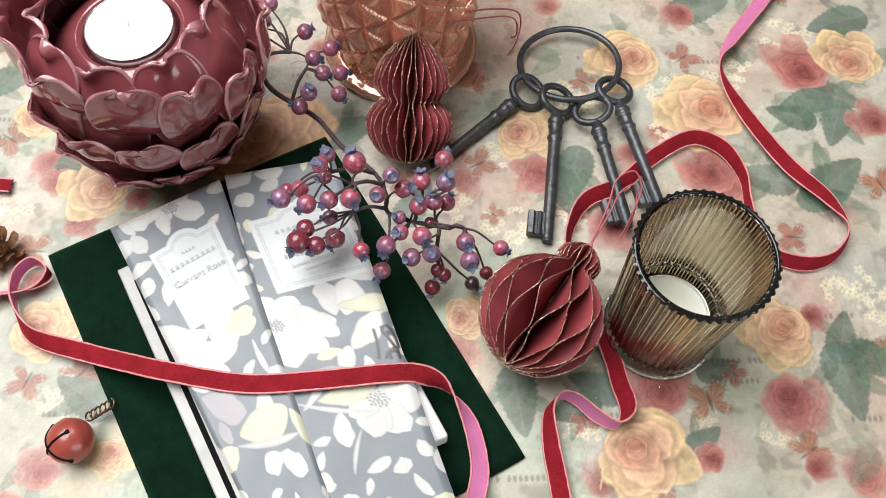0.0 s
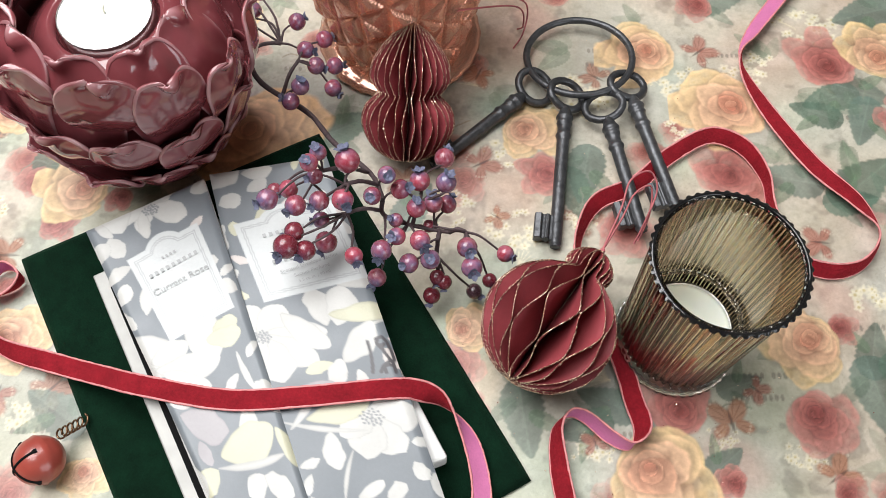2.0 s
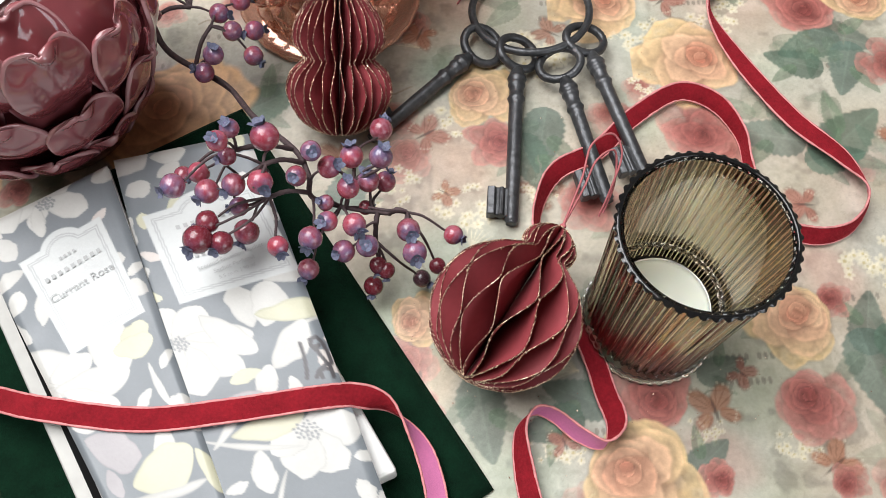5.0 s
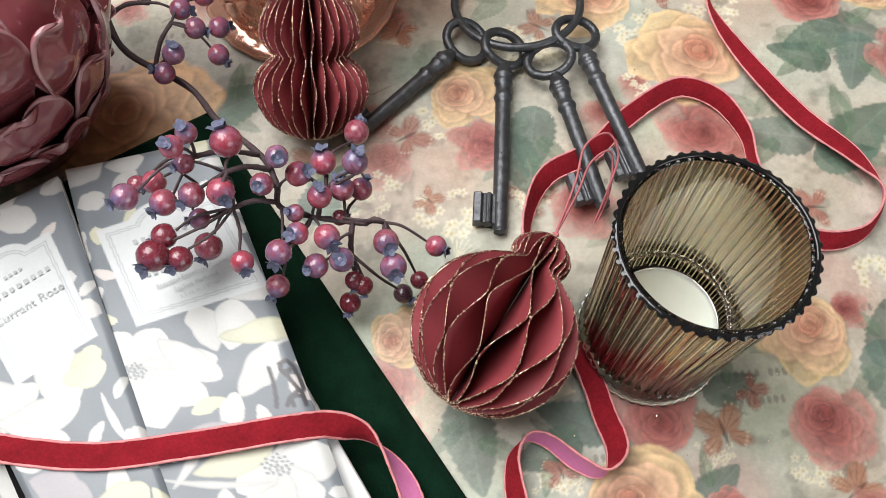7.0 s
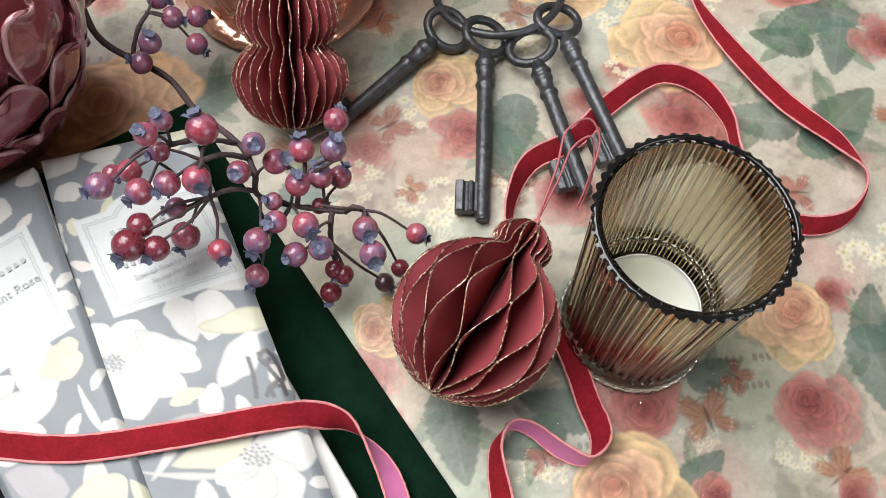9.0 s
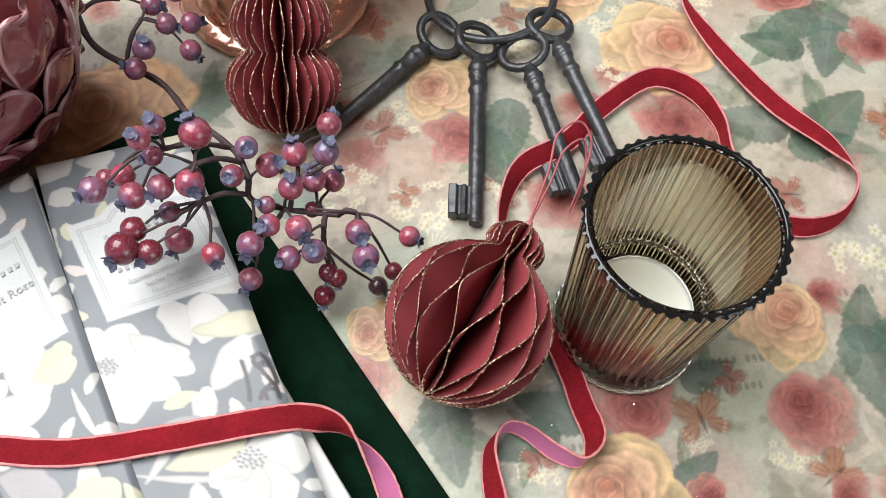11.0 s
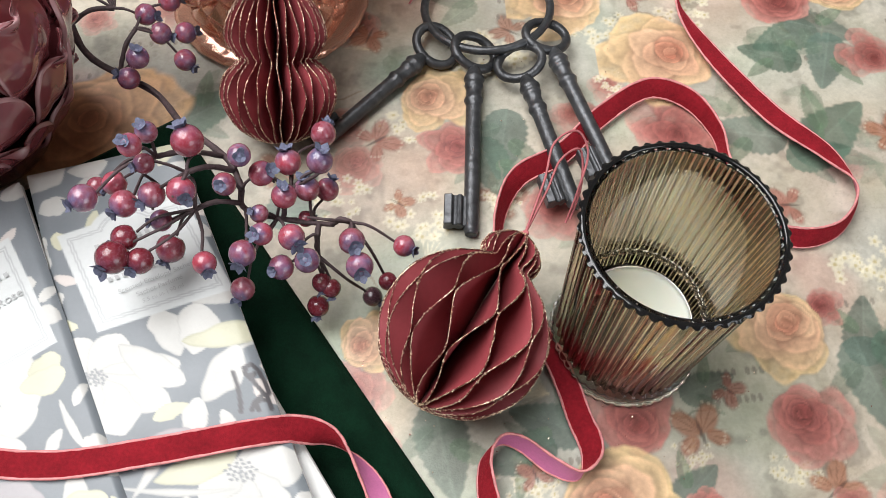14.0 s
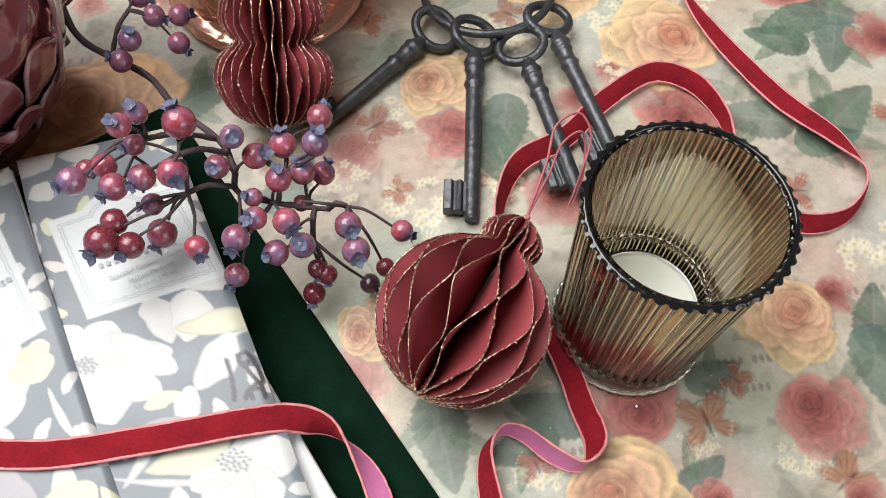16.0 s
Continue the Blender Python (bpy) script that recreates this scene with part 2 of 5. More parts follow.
class Sheet:
    """A printed sheet: X, Y in metres and a colour at every node."""

    def __init__(self, X, Y, colour):
        self.X, self.Y = X, Y
        self.C = np.ones(X.shape + (3,)) * np.array(colour)

    def blend(self, sl, mask, colour):
        c = self.C[sl]
        c += mask[..., None] * (np.array(colour) - c)

    def window(self, x, y, r):
        m = (abs(self.X - x) < r) & (abs(self.Y - y) < r)
        ii, jj = np.where(m.any(1))[0], np.where(m.any(0))[0]
        if len(ii) == 0 or len(jj) == 0:
            return None
        return (slice(ii[0], ii[-1] + 1), slice(jj[0], jj[-1] + 1))

    def rose(self, x, y, r, outer, mid, core, seed, alpha=0.95):
        rnd = random.Random(seed)
        sl = self.window(x, y, r * 1.35)
        if sl is None:
            return
        dx, dy = self.X[sl] - x, self.Y[sl] - y
        wob = 1 + 0.16 * field(dx, dy, r * 0.5, seed) + 0.05 * field(dx, dy, r * 0.15, seed + 1)
        lean = rnd.random() * 6.28
        c = self.C[sl]
        outer, mid, core = np.array(outer), np.array(mid), np.array(core)
        hx, hy = 0.20 * r * cos(lean), 0.20 * r * sin(lean)
        rings = [(6, 0.66, 0.46, 0.56, 0.0), (5, 0.50, 0.44, 0.50, 0.30), (4, 0.30, 0.40, 0.46, 0.55), (3, 0.17, 0.30, 0.36, 0.75), (3, 0.08, 0.19, 0.24, 0.9), (2, 0.04, 0.10, 0.14, 1.0)]
        for n, dist, rl, rw, f in rings:
            ph = rnd.random() * 6.28
            order = list(range(n))
            rnd.shuffle(order)
            for q in order:
                a = ph + (q + rnd.uniform(-0.22, 0.22)) * 6.283 / n
                away = 1 + 0.30 * (1 - f) * cos(a - lean - pi)
                cx, cy = hx * (0.35 + 0.65 * f) + cos(a) * dist * r * away, hy * (0.35 + 0.65 * f) + sin(a) * dist * r * away
                ln, wd = rl * r * rnd.uniform(0.85, 1.15) * away, rw * r * rnd.uniform(0.85, 1.15)
                u = ((dx - cx) * cos(a) + (dy - cy) * sin(a)) / ln
                v = (-(dx - cx) * sin(a) + (dy - cy) * cos(a)) / wd
                u = u + 0.25 * v * v * rnd.uniform(-0.3, 1.0)
                d = (abs(u) ** 2.2 + abs(v) ** 2.2) ** (1 / 2.2) * wob * (1 - 0.10 * np.exp(-(v * 4) ** 2) * (u > 0))
                # printed shadow under the petal, then the petal, pale at its lip and deep at its foot
                c *= (1 - (0.10 + 0.16 * f) * alpha * smooth_step(d, 1.25, 0.95))[..., None]
                tone = f + rnd.uniform(-0.12, 0.12)
                col = outer + (mid - outer) * min(1, max(0, tone * 2)) + (core - mid) * max(0, tone * 2 - 1)
                deep = smooth_step(u, 0.5, -0.9)
                col = col * (1 - deep[..., None]) + (0.25 * col + 0.70 * core) * deep[..., None]
                shade = 0.93 - 0.24 * deep + 0.30 * smooth_step(d, 0.66, 0.95) * smooth_step(u, -0.2, 0.5) - 0.08 * smooth_step(abs(d - 1), 0.05, 0.0) + 0.13 * field(dx, dy, r * 0.25, seed + n) + 0.07 * field(u * r, v * r, r * 0.11, seed + 3 * n)
                inside = smooth_step(d, 1.06, 0.90) * alpha * (0.90 + 0.22 * field(dx, dy, r * 0.16, seed + 7))
                c += inside[..., None] * (col * shade[..., None] - c)

    def leaf(self, x, y, length, ang, colour, seed, alpha=0.75, width=0.5, rib=1.35):
        sl = self.window(x, y, length * 1.2)
        if sl is None:
            return
        dx, dy = self.X[sl] - x, self.Y[sl] - y
        a = radians(ang)
        u, v = (dx * cos(a) + dy * sin(a)) / length, (-dx * sin(a) + dy * cos(a)) / length
        half = width * np.sqrt(np.clip(1 - u * u, 0, 1)) * (0.75 - 0.35 * u)
        half = half * (1 + 0.05 * np.sin(u * 34 + 2 * abs(v)))
        m = smooth_step(abs(v), half + 0.03, half - 0.05) * (abs(u) < 1) * alpha
        vein = np.maximum(smooth_step(abs(v), 0.05, 0.0), 0.5 * smooth_step(abs(np.sin((u * 9 - abs(v) * 7))), 0.2, 0.0))
        shade = 1 + 0.25 * field(dx, dy, length * 0.4, seed) + (rib - 1) * vein - 0.15 * (v > 0)
        c = self.C[sl]
        c += m[..., None] * (np.array(colour) * shade[..., None] - c)

    def blob(self, x, y, rx, ry, ang, colour, alpha=0.8, soft=0.2, seed=1):
        sl = self.window(x, y, max(rx, ry) * 1.4)
        if sl is None:
            return
        dx, dy = self.X[sl] - x, self.Y[sl] - y
        a = radians(ang)
        u, v = (dx * cos(a) + dy * sin(a)) / rx, (-dx * sin(a) + dy * cos(a)) / ry
        d = np.hypot(u, v) * (1 + 0.12 * field(dx, dy, rx * 0.5, seed))
        self.blend(sl, smooth_step(d, 1 + soft, 1 - soft) * alpha, colour)

    def petal(self, x0, y0, x1, y1, w, colour, seed):
        """A printed petal or leaf from its foot to its tip, w wide for its length, slightly uneven."""
        L = hypot(x1 - x0, y1 - y0)
        x, y = (x0 + x1) / 2, (y0 + y1) / 2
        sl = self.window(x, y, L * 0.9)
        if sl is None:
            return
        dx, dy = self.X[sl] - x, self.Y[sl] - y
        c, s = (x1 - x0) / L, (y1 - y0) / L
        u, v = (dx * c + dy * s) / (L * 0.56), (-dx * s + dy * c) / (L * 0.5)
        v = v + 0.10 * u * u - 0.05
        tip = 0.9 if w > 0.72 else 0.62
        half = w * 0.82 * np.clip(1 - abs(u) ** (2.4 if w > 0.72 else 1.7), 0, 1) ** tip * (1 + 0.18 * u)
        half = half * (1 + 0.16 * field(dx, dy, L * 0.22, seed))
        m = smooth_step(abs(v), half + 0.025, half - 0.025) * (abs(u) < 1)
        rim = smooth_step(half - abs(v), 0.10, 0.0)
        shade = 1 + 0.05 * field(dx, dy, L * 0.35, seed + 2) - 0.10 * (1 - u) * 0.5 - 0.16 * rim
        k = self.C[sl]
        k += m[..., None] * (np.array(colour) * shade[..., None] - k)

    def moth(self, x, y, r, ang, colour, seed):
        """A butterfly: two pairs of spread wings with dark rims, veins and pale spots."""
        dark = [c * 0.35 for c in colour]
        for s, rr, o in ((1, 1.0, 42), (-1, 1.0, 42), (1, 0.72, 118), (-1, 0.72, 118)):
            d = ang + s * o
            a = radians(d)
            wx, wy = x + cos(a) * r * 0.60, y + sin(a) * r * 0.60
            self.blob(wx, wy, r * 0.62 * rr, r * 0.40 * rr, d, dark, 0.30, 0.14, seed)
            self.blob(wx - cos(a) * r * 0.05, wy - sin(a) * r * 0.05, r * 0.54 * rr, r * 0.33 * rr, d, colour, 0.58, 0.18, seed)
            for v in (-0.35, 0.0, 0.35):
                b = a + v
                self.blob(x + cos(b) * r * 0.62, y + sin(b) * r * 0.62, r * 0.42 * rr, r * 0.028, d + math.degrees(v), dark, 0.40, 0.5, seed)
            for v in (-0.30, -0.1, 0.1, 0.30):
                b = a + v
                self.blob(x + cos(b) * r * 1.06 * rr, y + sin(b) * r * 1.06 * rr, r * 0.055, r * 0.055, 0, (0.70, 0.62, 0.48), 0.45, 0.4, seed)
        self.blob(x, y, r * 0.5, r * 0.06, ang, (0.08, 0.06, 0.05), 0.7, 0.4, seed)

    def blossom(self, x, y, r, seed):
        rnd = random.Random(seed)
        for _ in range(26):
            a, d = rnd.random() * 6.28, r * sqrt(rnd.random())
            q = r * (0.07 + 0.08 * rnd.random())
            bx, by = x + cos(a) * d * 1.2, y + sin(a) * d
            for k in range(5):
                b = k * 1.257 + a
                self.blob(bx + cos(b) * q, by + sin(b) * q, q * 0.8, q * 0.55, math.degrees(b), (0.80, 0.74, 0.56), 0.65, 0.4, seed)
            self.blob(bx, by, q * 0.5, q * 0.5, 0, (0.50, 0.40, 0.16), 0.7, 0.4, seed)

    def bars(self, x, y, count, step, height, ang, seed):
        rnd = random.Random(seed)
        a = radians(ang)
        for k in range(count):
            if rnd.random() < 0.15:
                continue
            self.blob(x + cos(a) * k * step, y + sin(a) * k * step, step * 0.33, height * 0.5, ang, (0.20, 0.17, 0.14), 0.65, 0.2, seed)


# ---------------------------------------------------------------- table and room
X0, X1, Y0, Y1, STEP = -0.42, 0.44, 0.0, 0.56, 0.00076
nx, ny = int((X1 - X0) / STEP) + 1, int((Y1 - Y0) / STEP) + 1
GX, GY = np.meshgrid(np.linspace(X0, X1, nx), np.linspace(Y0, Y1, ny), indexing="ij")
paper = Sheet(GX, GY, (0.555, 0.505, 0.405))
n_big, n_mid, n_fine = field(GX, GY, 0.06, 3), field(GX, GY, 0.018, 4), field(GX, GY, 0.005, 5)
paper.C += 0.05 * n_mid[..., None] + 0.03 * n_fine[..., None]
paper.C += np.clip(n_big, 0, 1)[..., None] * np.array([-0.11, -0.07, -0.03])
paper.C += np.clip(-n_big, 0, 1)[..., None] * np.array([0.01, -0.09, -0.08])
paper.C += np.clip(field(GX, GY, 0.04, 8), 0, 1)[..., None] * np.array([-0.10, 0.0, -0.02])
paper.C *= (1 - 0.28 * smooth_step(field(GX, GY, 0.011, 12) + 0.5 * field(GX, GY, 0.004, 13), 0.25, 0.9))[..., None]

# centre x, y and radius of each printed flower
YELLOW_ROSES = [
    (0.185, 0.364, 0.033), (0.131, 0.409, 0.029), (0.300, 0.417, 0.028), (0.215, 0.194, 0.026), (0.122, 0.112, 0.031),
    (0.051, 0.337, 0.023), (-0.241, 0.279, 0.026), (-0.256, 0.175, 0.022), (-0.194, 0.098, 0.013), (0.013, 0.194, 0.016),
    (-0.132, 0.325, 0.030), (-0.298, 0.336, 0.019), (-0.336, 0.211, 0.025), (-0.170, 0.441, 0.030), (-0.050, 0.494, 0.034), (0.228, 0.540, 0.035),
]
RED_ROSES = [
    (0.261, 0.408, 0.027), (0.182, 0.313, 0.026), (0.217, 0.148, 0.021), (0.111, 0.266, 0.018), (0.135, 0.153, 0.023), (0.238, 0.204, 0.010),
    (0.060, 0.305, 0.017), (0.141, 0.322, 0.010), (0.163, 0.110, 0.010), (-0.270, 0.282, 0.012), (-0.212, 0.273, 0.010), (0.226, 0.107, 0.010),
    (-0.248, 0.253, 0.013), (0.174, 0.454, 0.014), (0.326, 0.266, 0.025), (0.307, 0.360, 0.018), (-0.337, 0.289, 0.021), (0.032, 0.486, 0.023),
]
# centre x, y, half length and turn of each printed leaf
LEAVES_P = [
    (0.260, 0.375, 0.015, 200), (0.283, 0.381, 0.015, -20), (0.280, 0.357, 0.015, 250), (0.248, 0.362, 0.013, 160), (0.222, 0.308, 0.016, 170),
    (0.088, 0.306, 0.016, 260), (0.270, 0.308, 0.020, 40), (0.255, 0.191, 0.013, 75), (0.254, 0.162, 0.018, 280), (0.260, 0.293, 0.013, 10),
    (0.048, 0.141, 0.016, 280), (0.096, 0.152, 0.013, 160), (0.082, 0.137, 0.012, 200), (0.173, 0.166, 0.010, 20), (0.158, 0.119, 0.011, 40),
]
LEAVES_Q = [
    (0.081, 0.290, 0.015, 290), (-0.218, 0.133, 0.015, 150), (-0.023, 0.276, 0.014, 60), (0.275, 0.175, 0.014, -30), (-0.333, 0.407, 0.015, 160),
    (-0.325, 0.370, 0.016, 30), (-0.260, 0.305, 0.014, 60), (0.190, 0.462, 0.018, 20), (0.297, 0.453, 0.018, 200), (-0.073, 0.335, 0.016, 30),
]
LEAVES = LEAVES_P + LEAVES_Q
MOTHS = [
    (0.019, 0.310, 0.014), (0.166, 0.144, 0.015), (0.235, 0.262, 0.013), (0.016, 0.384, 0.012), (0.182, 0.164, 0.009), (0.222, 0.116, 0.014),
    (0.088, 0.128, 0.009), (-0.273, 0.229, 0.015), (-0.255, 0.141, 0.013), (0.030, 0.271, 0.009), (0.172, 0.411, 0.014), (0.303, 0.305, 0.014),
]
BLOSSOM = [
    (0.084, 0.126, 0.010), (0.207, 0.128, 0.009), (0.160, 0.134, 0.007), (0.267, 0.226, 0.013), (0.037, 0.321, 0.011), (0.000, 0.275, 0.011),
    (0.207, 0.400, 0.013), (0.087, 0.273, 0.008), (0.154, 0.345, 0.009), (0.076, 0.172, 0.008), (0.083, 0.367, 0.017), (0.041, 0.262, 0.012),
    (0.191, 0.234, 0.014), (0.285, 0.214, 0.011), (0.251, 0.439, 0.016), (0.150, 0.386, 0.013), (-0.235, 0.132, 0.012), (-0.297, 0.260, 0.011),
]
# the faint filling between the large flowers
rnd = random.Random(21)
for k in range(210):
    x, y = rnd.uniform(X0, X1), rnd.uniform(Y0, Y1)
    kind, ang, r = rnd.random(), rnd.uniform(0, 360), rnd.uniform(0.008, 0.016)
    if kind < 0.34:
        for q in (-50, 0, 50):
            paper.leaf(x + r * cos(radians(ang + q)), y + r * sin(radians(ang + q)), r, ang + q, (0.20, 0.25, 0.17), 400 + 3 * k + q, rnd.uniform(0.25, 0.55), 0.6)
    elif kind < 0.62:
        paper.rose(x, y, r, (0.58, 0.32, 0.26), (0.54, 0.24, 0.19), (0.46, 0.16, 0.13), 900 + k, rnd.uniform(0.35, 0.7))
    elif kind < 0.78:
        paper.blob(x, y, r * 1.6, r * 1.1, ang, rnd.choice(((0.58, 0.34, 0.28), (0.40, 0.40, 0.34), (0.66, 0.50, 0.33))), 0.45, 0.5, k)
    elif kind < 0.9:
        paper.moth(x, y, r * 1.1, ang, (0.42, 0.17, 0.10), k)
    else:
        for q in range(7):
            paper.leaf(x + r * 0.7 * cos(radians(ang + q * 14)), y + r * 0.7 * sin(radians(ang + q * 14)), r * 0.8, ang + q * 14, (0.68, 0.62, 0.45), 700 + q, 0.5, 0.12)
for k, (x, y, r) in enumerate(BLOSSOM):
    paper.blossom(x, y, r * 1.2, 40 + k)
rnd = random.Random(5)
for k in range(85):
    paper.bars(rnd.uniform(X0, X1), rnd.uniform(Y0, Y1), rnd.randint(5, 11), 0.0034, 0.004, rnd.choice((3, 3, 4, 183)), k)
for k, (x, y, r, ang) in enumerate(LEAVES):
    g = ((0.10, 0.16, 0.115), (0.16, 0.20, 0.16), (0.12, 0.175, 0.14))[k % 3]
    paper.leaf(x, y, r * 1.45, ang, g, 80 + k, 0.82, 0.68, 1.22)
    paper.leaf(x + r * 0.9 * cos(radians(ang + 70)), y + r * 0.9 * sin(radians(ang + 70)), r * 0.8, ang + 55, (0.13, 0.20, 0.12), 110 + k, 0.6)
    paper.leaf(x + r * 0.9 * cos(radians(ang - 110)), y + r * 0.9 * sin(radians(ang - 110)), r * 0.75, ang - 60, (0.15, 0.21, 0.15), 310 + k, 0.5)
rnd = random.Random(88)
for k in range(70):
    x, y, a = rnd.uniform(X0, X1), rnd.uniform(Y0, Y1), rnd.uniform(0, 6.28)
    tone = rnd.choice(((0.74, 0.66, 0.46), (0.30, 0.24, 0.17), (0.22, 0.24, 0.18)))
    for q in range(14):
        a += rnd.uniform(-0.45, 0.45)
        x, y = x + cos(a) * 0.0016, y + sin(a) * 0.0016
        paper.blob(x, y, 0.0014, 0.00055, math.degrees(a), tone, 0.6, 0.35, k)
for k, (x, y, r) in enumerate(MOTHS):
    paper.moth(x, y, r * 0.95, 30 + 73 * k % 360, (0.44, 0.15, 0.07) if k % 2 else (0.42, 0.13, 0.09), 140 + k)
for k, (x, y, r) in enumerate(RED_ROSES):
    paper.rose(x, y, r * 0.86, (0.51, 0.235, 0.195), (0.45, 0.16, 0.135), (0.31, 0.08, 0.07), 170 + k, (0.86, 0.62)[k % 2])
for k, (x, y, r) in enumerate(YELLOW_ROSES):
    if k == 10:
        paper.rose(x, y, r * 1.3, (0.72, 0.42, 0.20), (0.74, 0.44, 0.24), (0.58, 0.27, 0.15), 200 + k, 0.85)
        continue
    paper.rose(x, y, r * 0.86, (0.69, 0.50, 0.26), (0.71, 0.46, 0.29), (0.56, 0.24, 0.15), 200 + k, 0.93)

paper.C *= (0.84 + 0.08 * field(GX, GY, 0.0022, 51) * (0.6 + 0.6 * field(GX, GY, 0.03, 52)) + 0.06 * field(GX, GY, 0.009, 53))[..., None]
crackle = smooth_step(abs(field(GX, GY, 0.0052, 61) + 0.5 * field(GX, GY, 0.0021, 62)), 0.07, 0.0) * np.clip(field(GX, GY, 0.035, 63) + 0.4, 0, 1)
paper.C *= (1 - 0.14 * crackle)[..., None]
heights = 0.0003 * field(GX, GY, 0.05, 31)
co = np.stack([GX, GY, heights], -1).reshape(-1, 3).astype(np.float32)
idx = np.arange(nx * ny).reshape(nx, ny)
quads = np.stack([idx[:-1, :-1], idx[1:, :-1], idx[1:, 1:], idx[:-1, 1:]], -1).reshape(-1, 4).astype(np.int32)
me = bpy.data.meshes.new("table_cover")
me.vertices.add(len(co))
me.vertices.foreach_set("co", co.ravel())
me.loops.add(quads.size)
me.loops.foreach_set("vertex_index", quads.ravel())
me.polygons.add(len(quads))
me.polygons.foreach_set("loop_start", np.arange(0, quads.size, 4, dtype=np.int32))
me.polygons.foreach_set("use_smooth", np.ones(len(quads), bool))
me.update(calc_edges=True)
me.materials.append(M_PRINT)
paint(me, np.clip(paper.C, 0.01, 0.95).reshape(-1, 3))
tagged(new("table_cover", me), "aged paper table cover printed with yellow and red roses, leaves and butterflies", "table cover", kind="structure")

table = tagged(new("table_top", slab("table_top", [(-0.8, -0.35), (0.8, -0.35), (0.8, 0.9), (-0.8, 0.9)], -0.035, -0.002, M_TABLE)),
               "wide table top under a printed paper cover", "table", kind="structure")
for x, y in ((-0.74, -0.29), (0.74, -0.29), (0.74, 0.84), (-0.74, 0.84)):
    part("leg", slab("leg", [(x - 0.03, y - 0.03), (x + 0.03, y - 0.03), (x + 0.03, y + 0.03), (x - 0.03, y + 0.03)], -0.75, -0.035, M_WOOD, 0.003), table, "square dark wooden leg")
for name, lo, hi in (("floor", (-2.2, -2.0, -0.80), (2.2, 2.6, -0.75)), ("ceiling", (-2.2, -2.0, 1.80), (2.2, 2.6, 1.85)),
                     ("wall_west", (-2.3, -2.0, -0.75), (-2.2, 2.6, 1.80)), ("wall_east", (2.2, -2.0, -0.75), (2.3, 2.6, 1.80)),
                     ("wall_north", (-2.2, 2.6, -0.75), (2.2, 2.7, 1.80)), ("wall_south", (-2.2, -2.1, -0.75), (2.2, -2.0, 1.80))):
    me = slab(name, [(lo[0], lo[1]), (hi[0], lo[1]), (hi[0], hi[1]), (lo[0], hi[1])], lo[2], hi[2], M_WOOD if name == "floor" else M_WALL, 0)
    tagged(new(name, me), "plain room surface closing the place", name.split("_")[0], kind="structure")

# ---------------------------------------------------------------- velvet pad, silver box, sachets


def pad():
    a, b, c = Vector((-0.2624, 0.2257)), Vector((-0.0897, 0.3271)), Vector((0.0496, 0.1083))
    u = (c - b).normalized()
    d = a + u * 0.262
    c2 = b + u * 0.262
    n = 60
    v = []
    for i in range(n + 1):
        for j in range(n + 1):
            s, t = i / n, j / n
            p = a.lerp(b, s).lerp(d.lerp(c2, s), t)
            e = min(s, 1 - s, t, 1 - t)
            z = 0.0008 + 0.0042 * (1 - (1 - min(e / 0.02, 1)) ** 2) + 0.0006 * noise.noise((p.x * 40, p.y * 40, 1))
            v.append((p.x, p.y, z))
    f = grid_faces(n + 1, n + 1)
    root = thing("velvet_envelope", "flat dark green velvet envelope lying on the printed cover", "envelope")
    part("back_panel", slab("back_panel", [(p.x, p.y) for p in (a, d, c2, b)], 0.0004, 0.0009, M_VELVET_GREEN, 0), root)
    ob = part("front_panel", mesh_from("front_panel", v, f, M_VELVET_GREEN), root)
    m = ob.modifiers.new("thick", "SOLIDIFY")
    m.thickness = 0.0008
    m.offset = -1
    return ob


pad()


TINTS = ((0.51, 0.505, 0.48), (0.51, 0.50, 0.37), (0.33, 0.31, 0.32), (0.55, 0.50, 0.47), (0.07, 0.065, 0.065))


def stamens(sh, x, y, r, rnd):
    for k in range(26):
        a, d = k * 2.4, r * sqrt(k / 26)
        sh.blob(x + cos(a) * d, y + sin(a) * d * 0.8, 0.0008, 0.0006, rnd.random() * 180, (0.20, 0.21, 0.22), 0.9, 0.35)


# strokes of the rose drawn in ink at the edge of one sachet
SKETCH = [
    [(0.0630, 0.1220), (0.0629, 0.1283), (0.0619, 0.1356), (0.0607, 0.1403)],
    [(0.0676, 0.1212), (0.0709, 0.1201), (0.0726, 0.1231), (0.0733, 0.1277), (0.0736, 0.1316), (0.0732, 0.1346)],
    [(0.0693, 0.1248), (0.0696, 0.1287), (0.0714, 0.1335), (0.0726, 0.1363)],
    [(0.0680, 0.1210), (0.0675, 0.1238), (0.0687, 0.1266), (0.0712, 0.1240)],
    [(0.0650, 0.1400), (0.0671, 0.1368), (0.0717, 0.1339)],
    [(0.0674, 0.1406), (0.0672, 0.1374), (0.0694, 0.1362), (0.0724, 0.1369), (0.0721, 0.1415)],
]


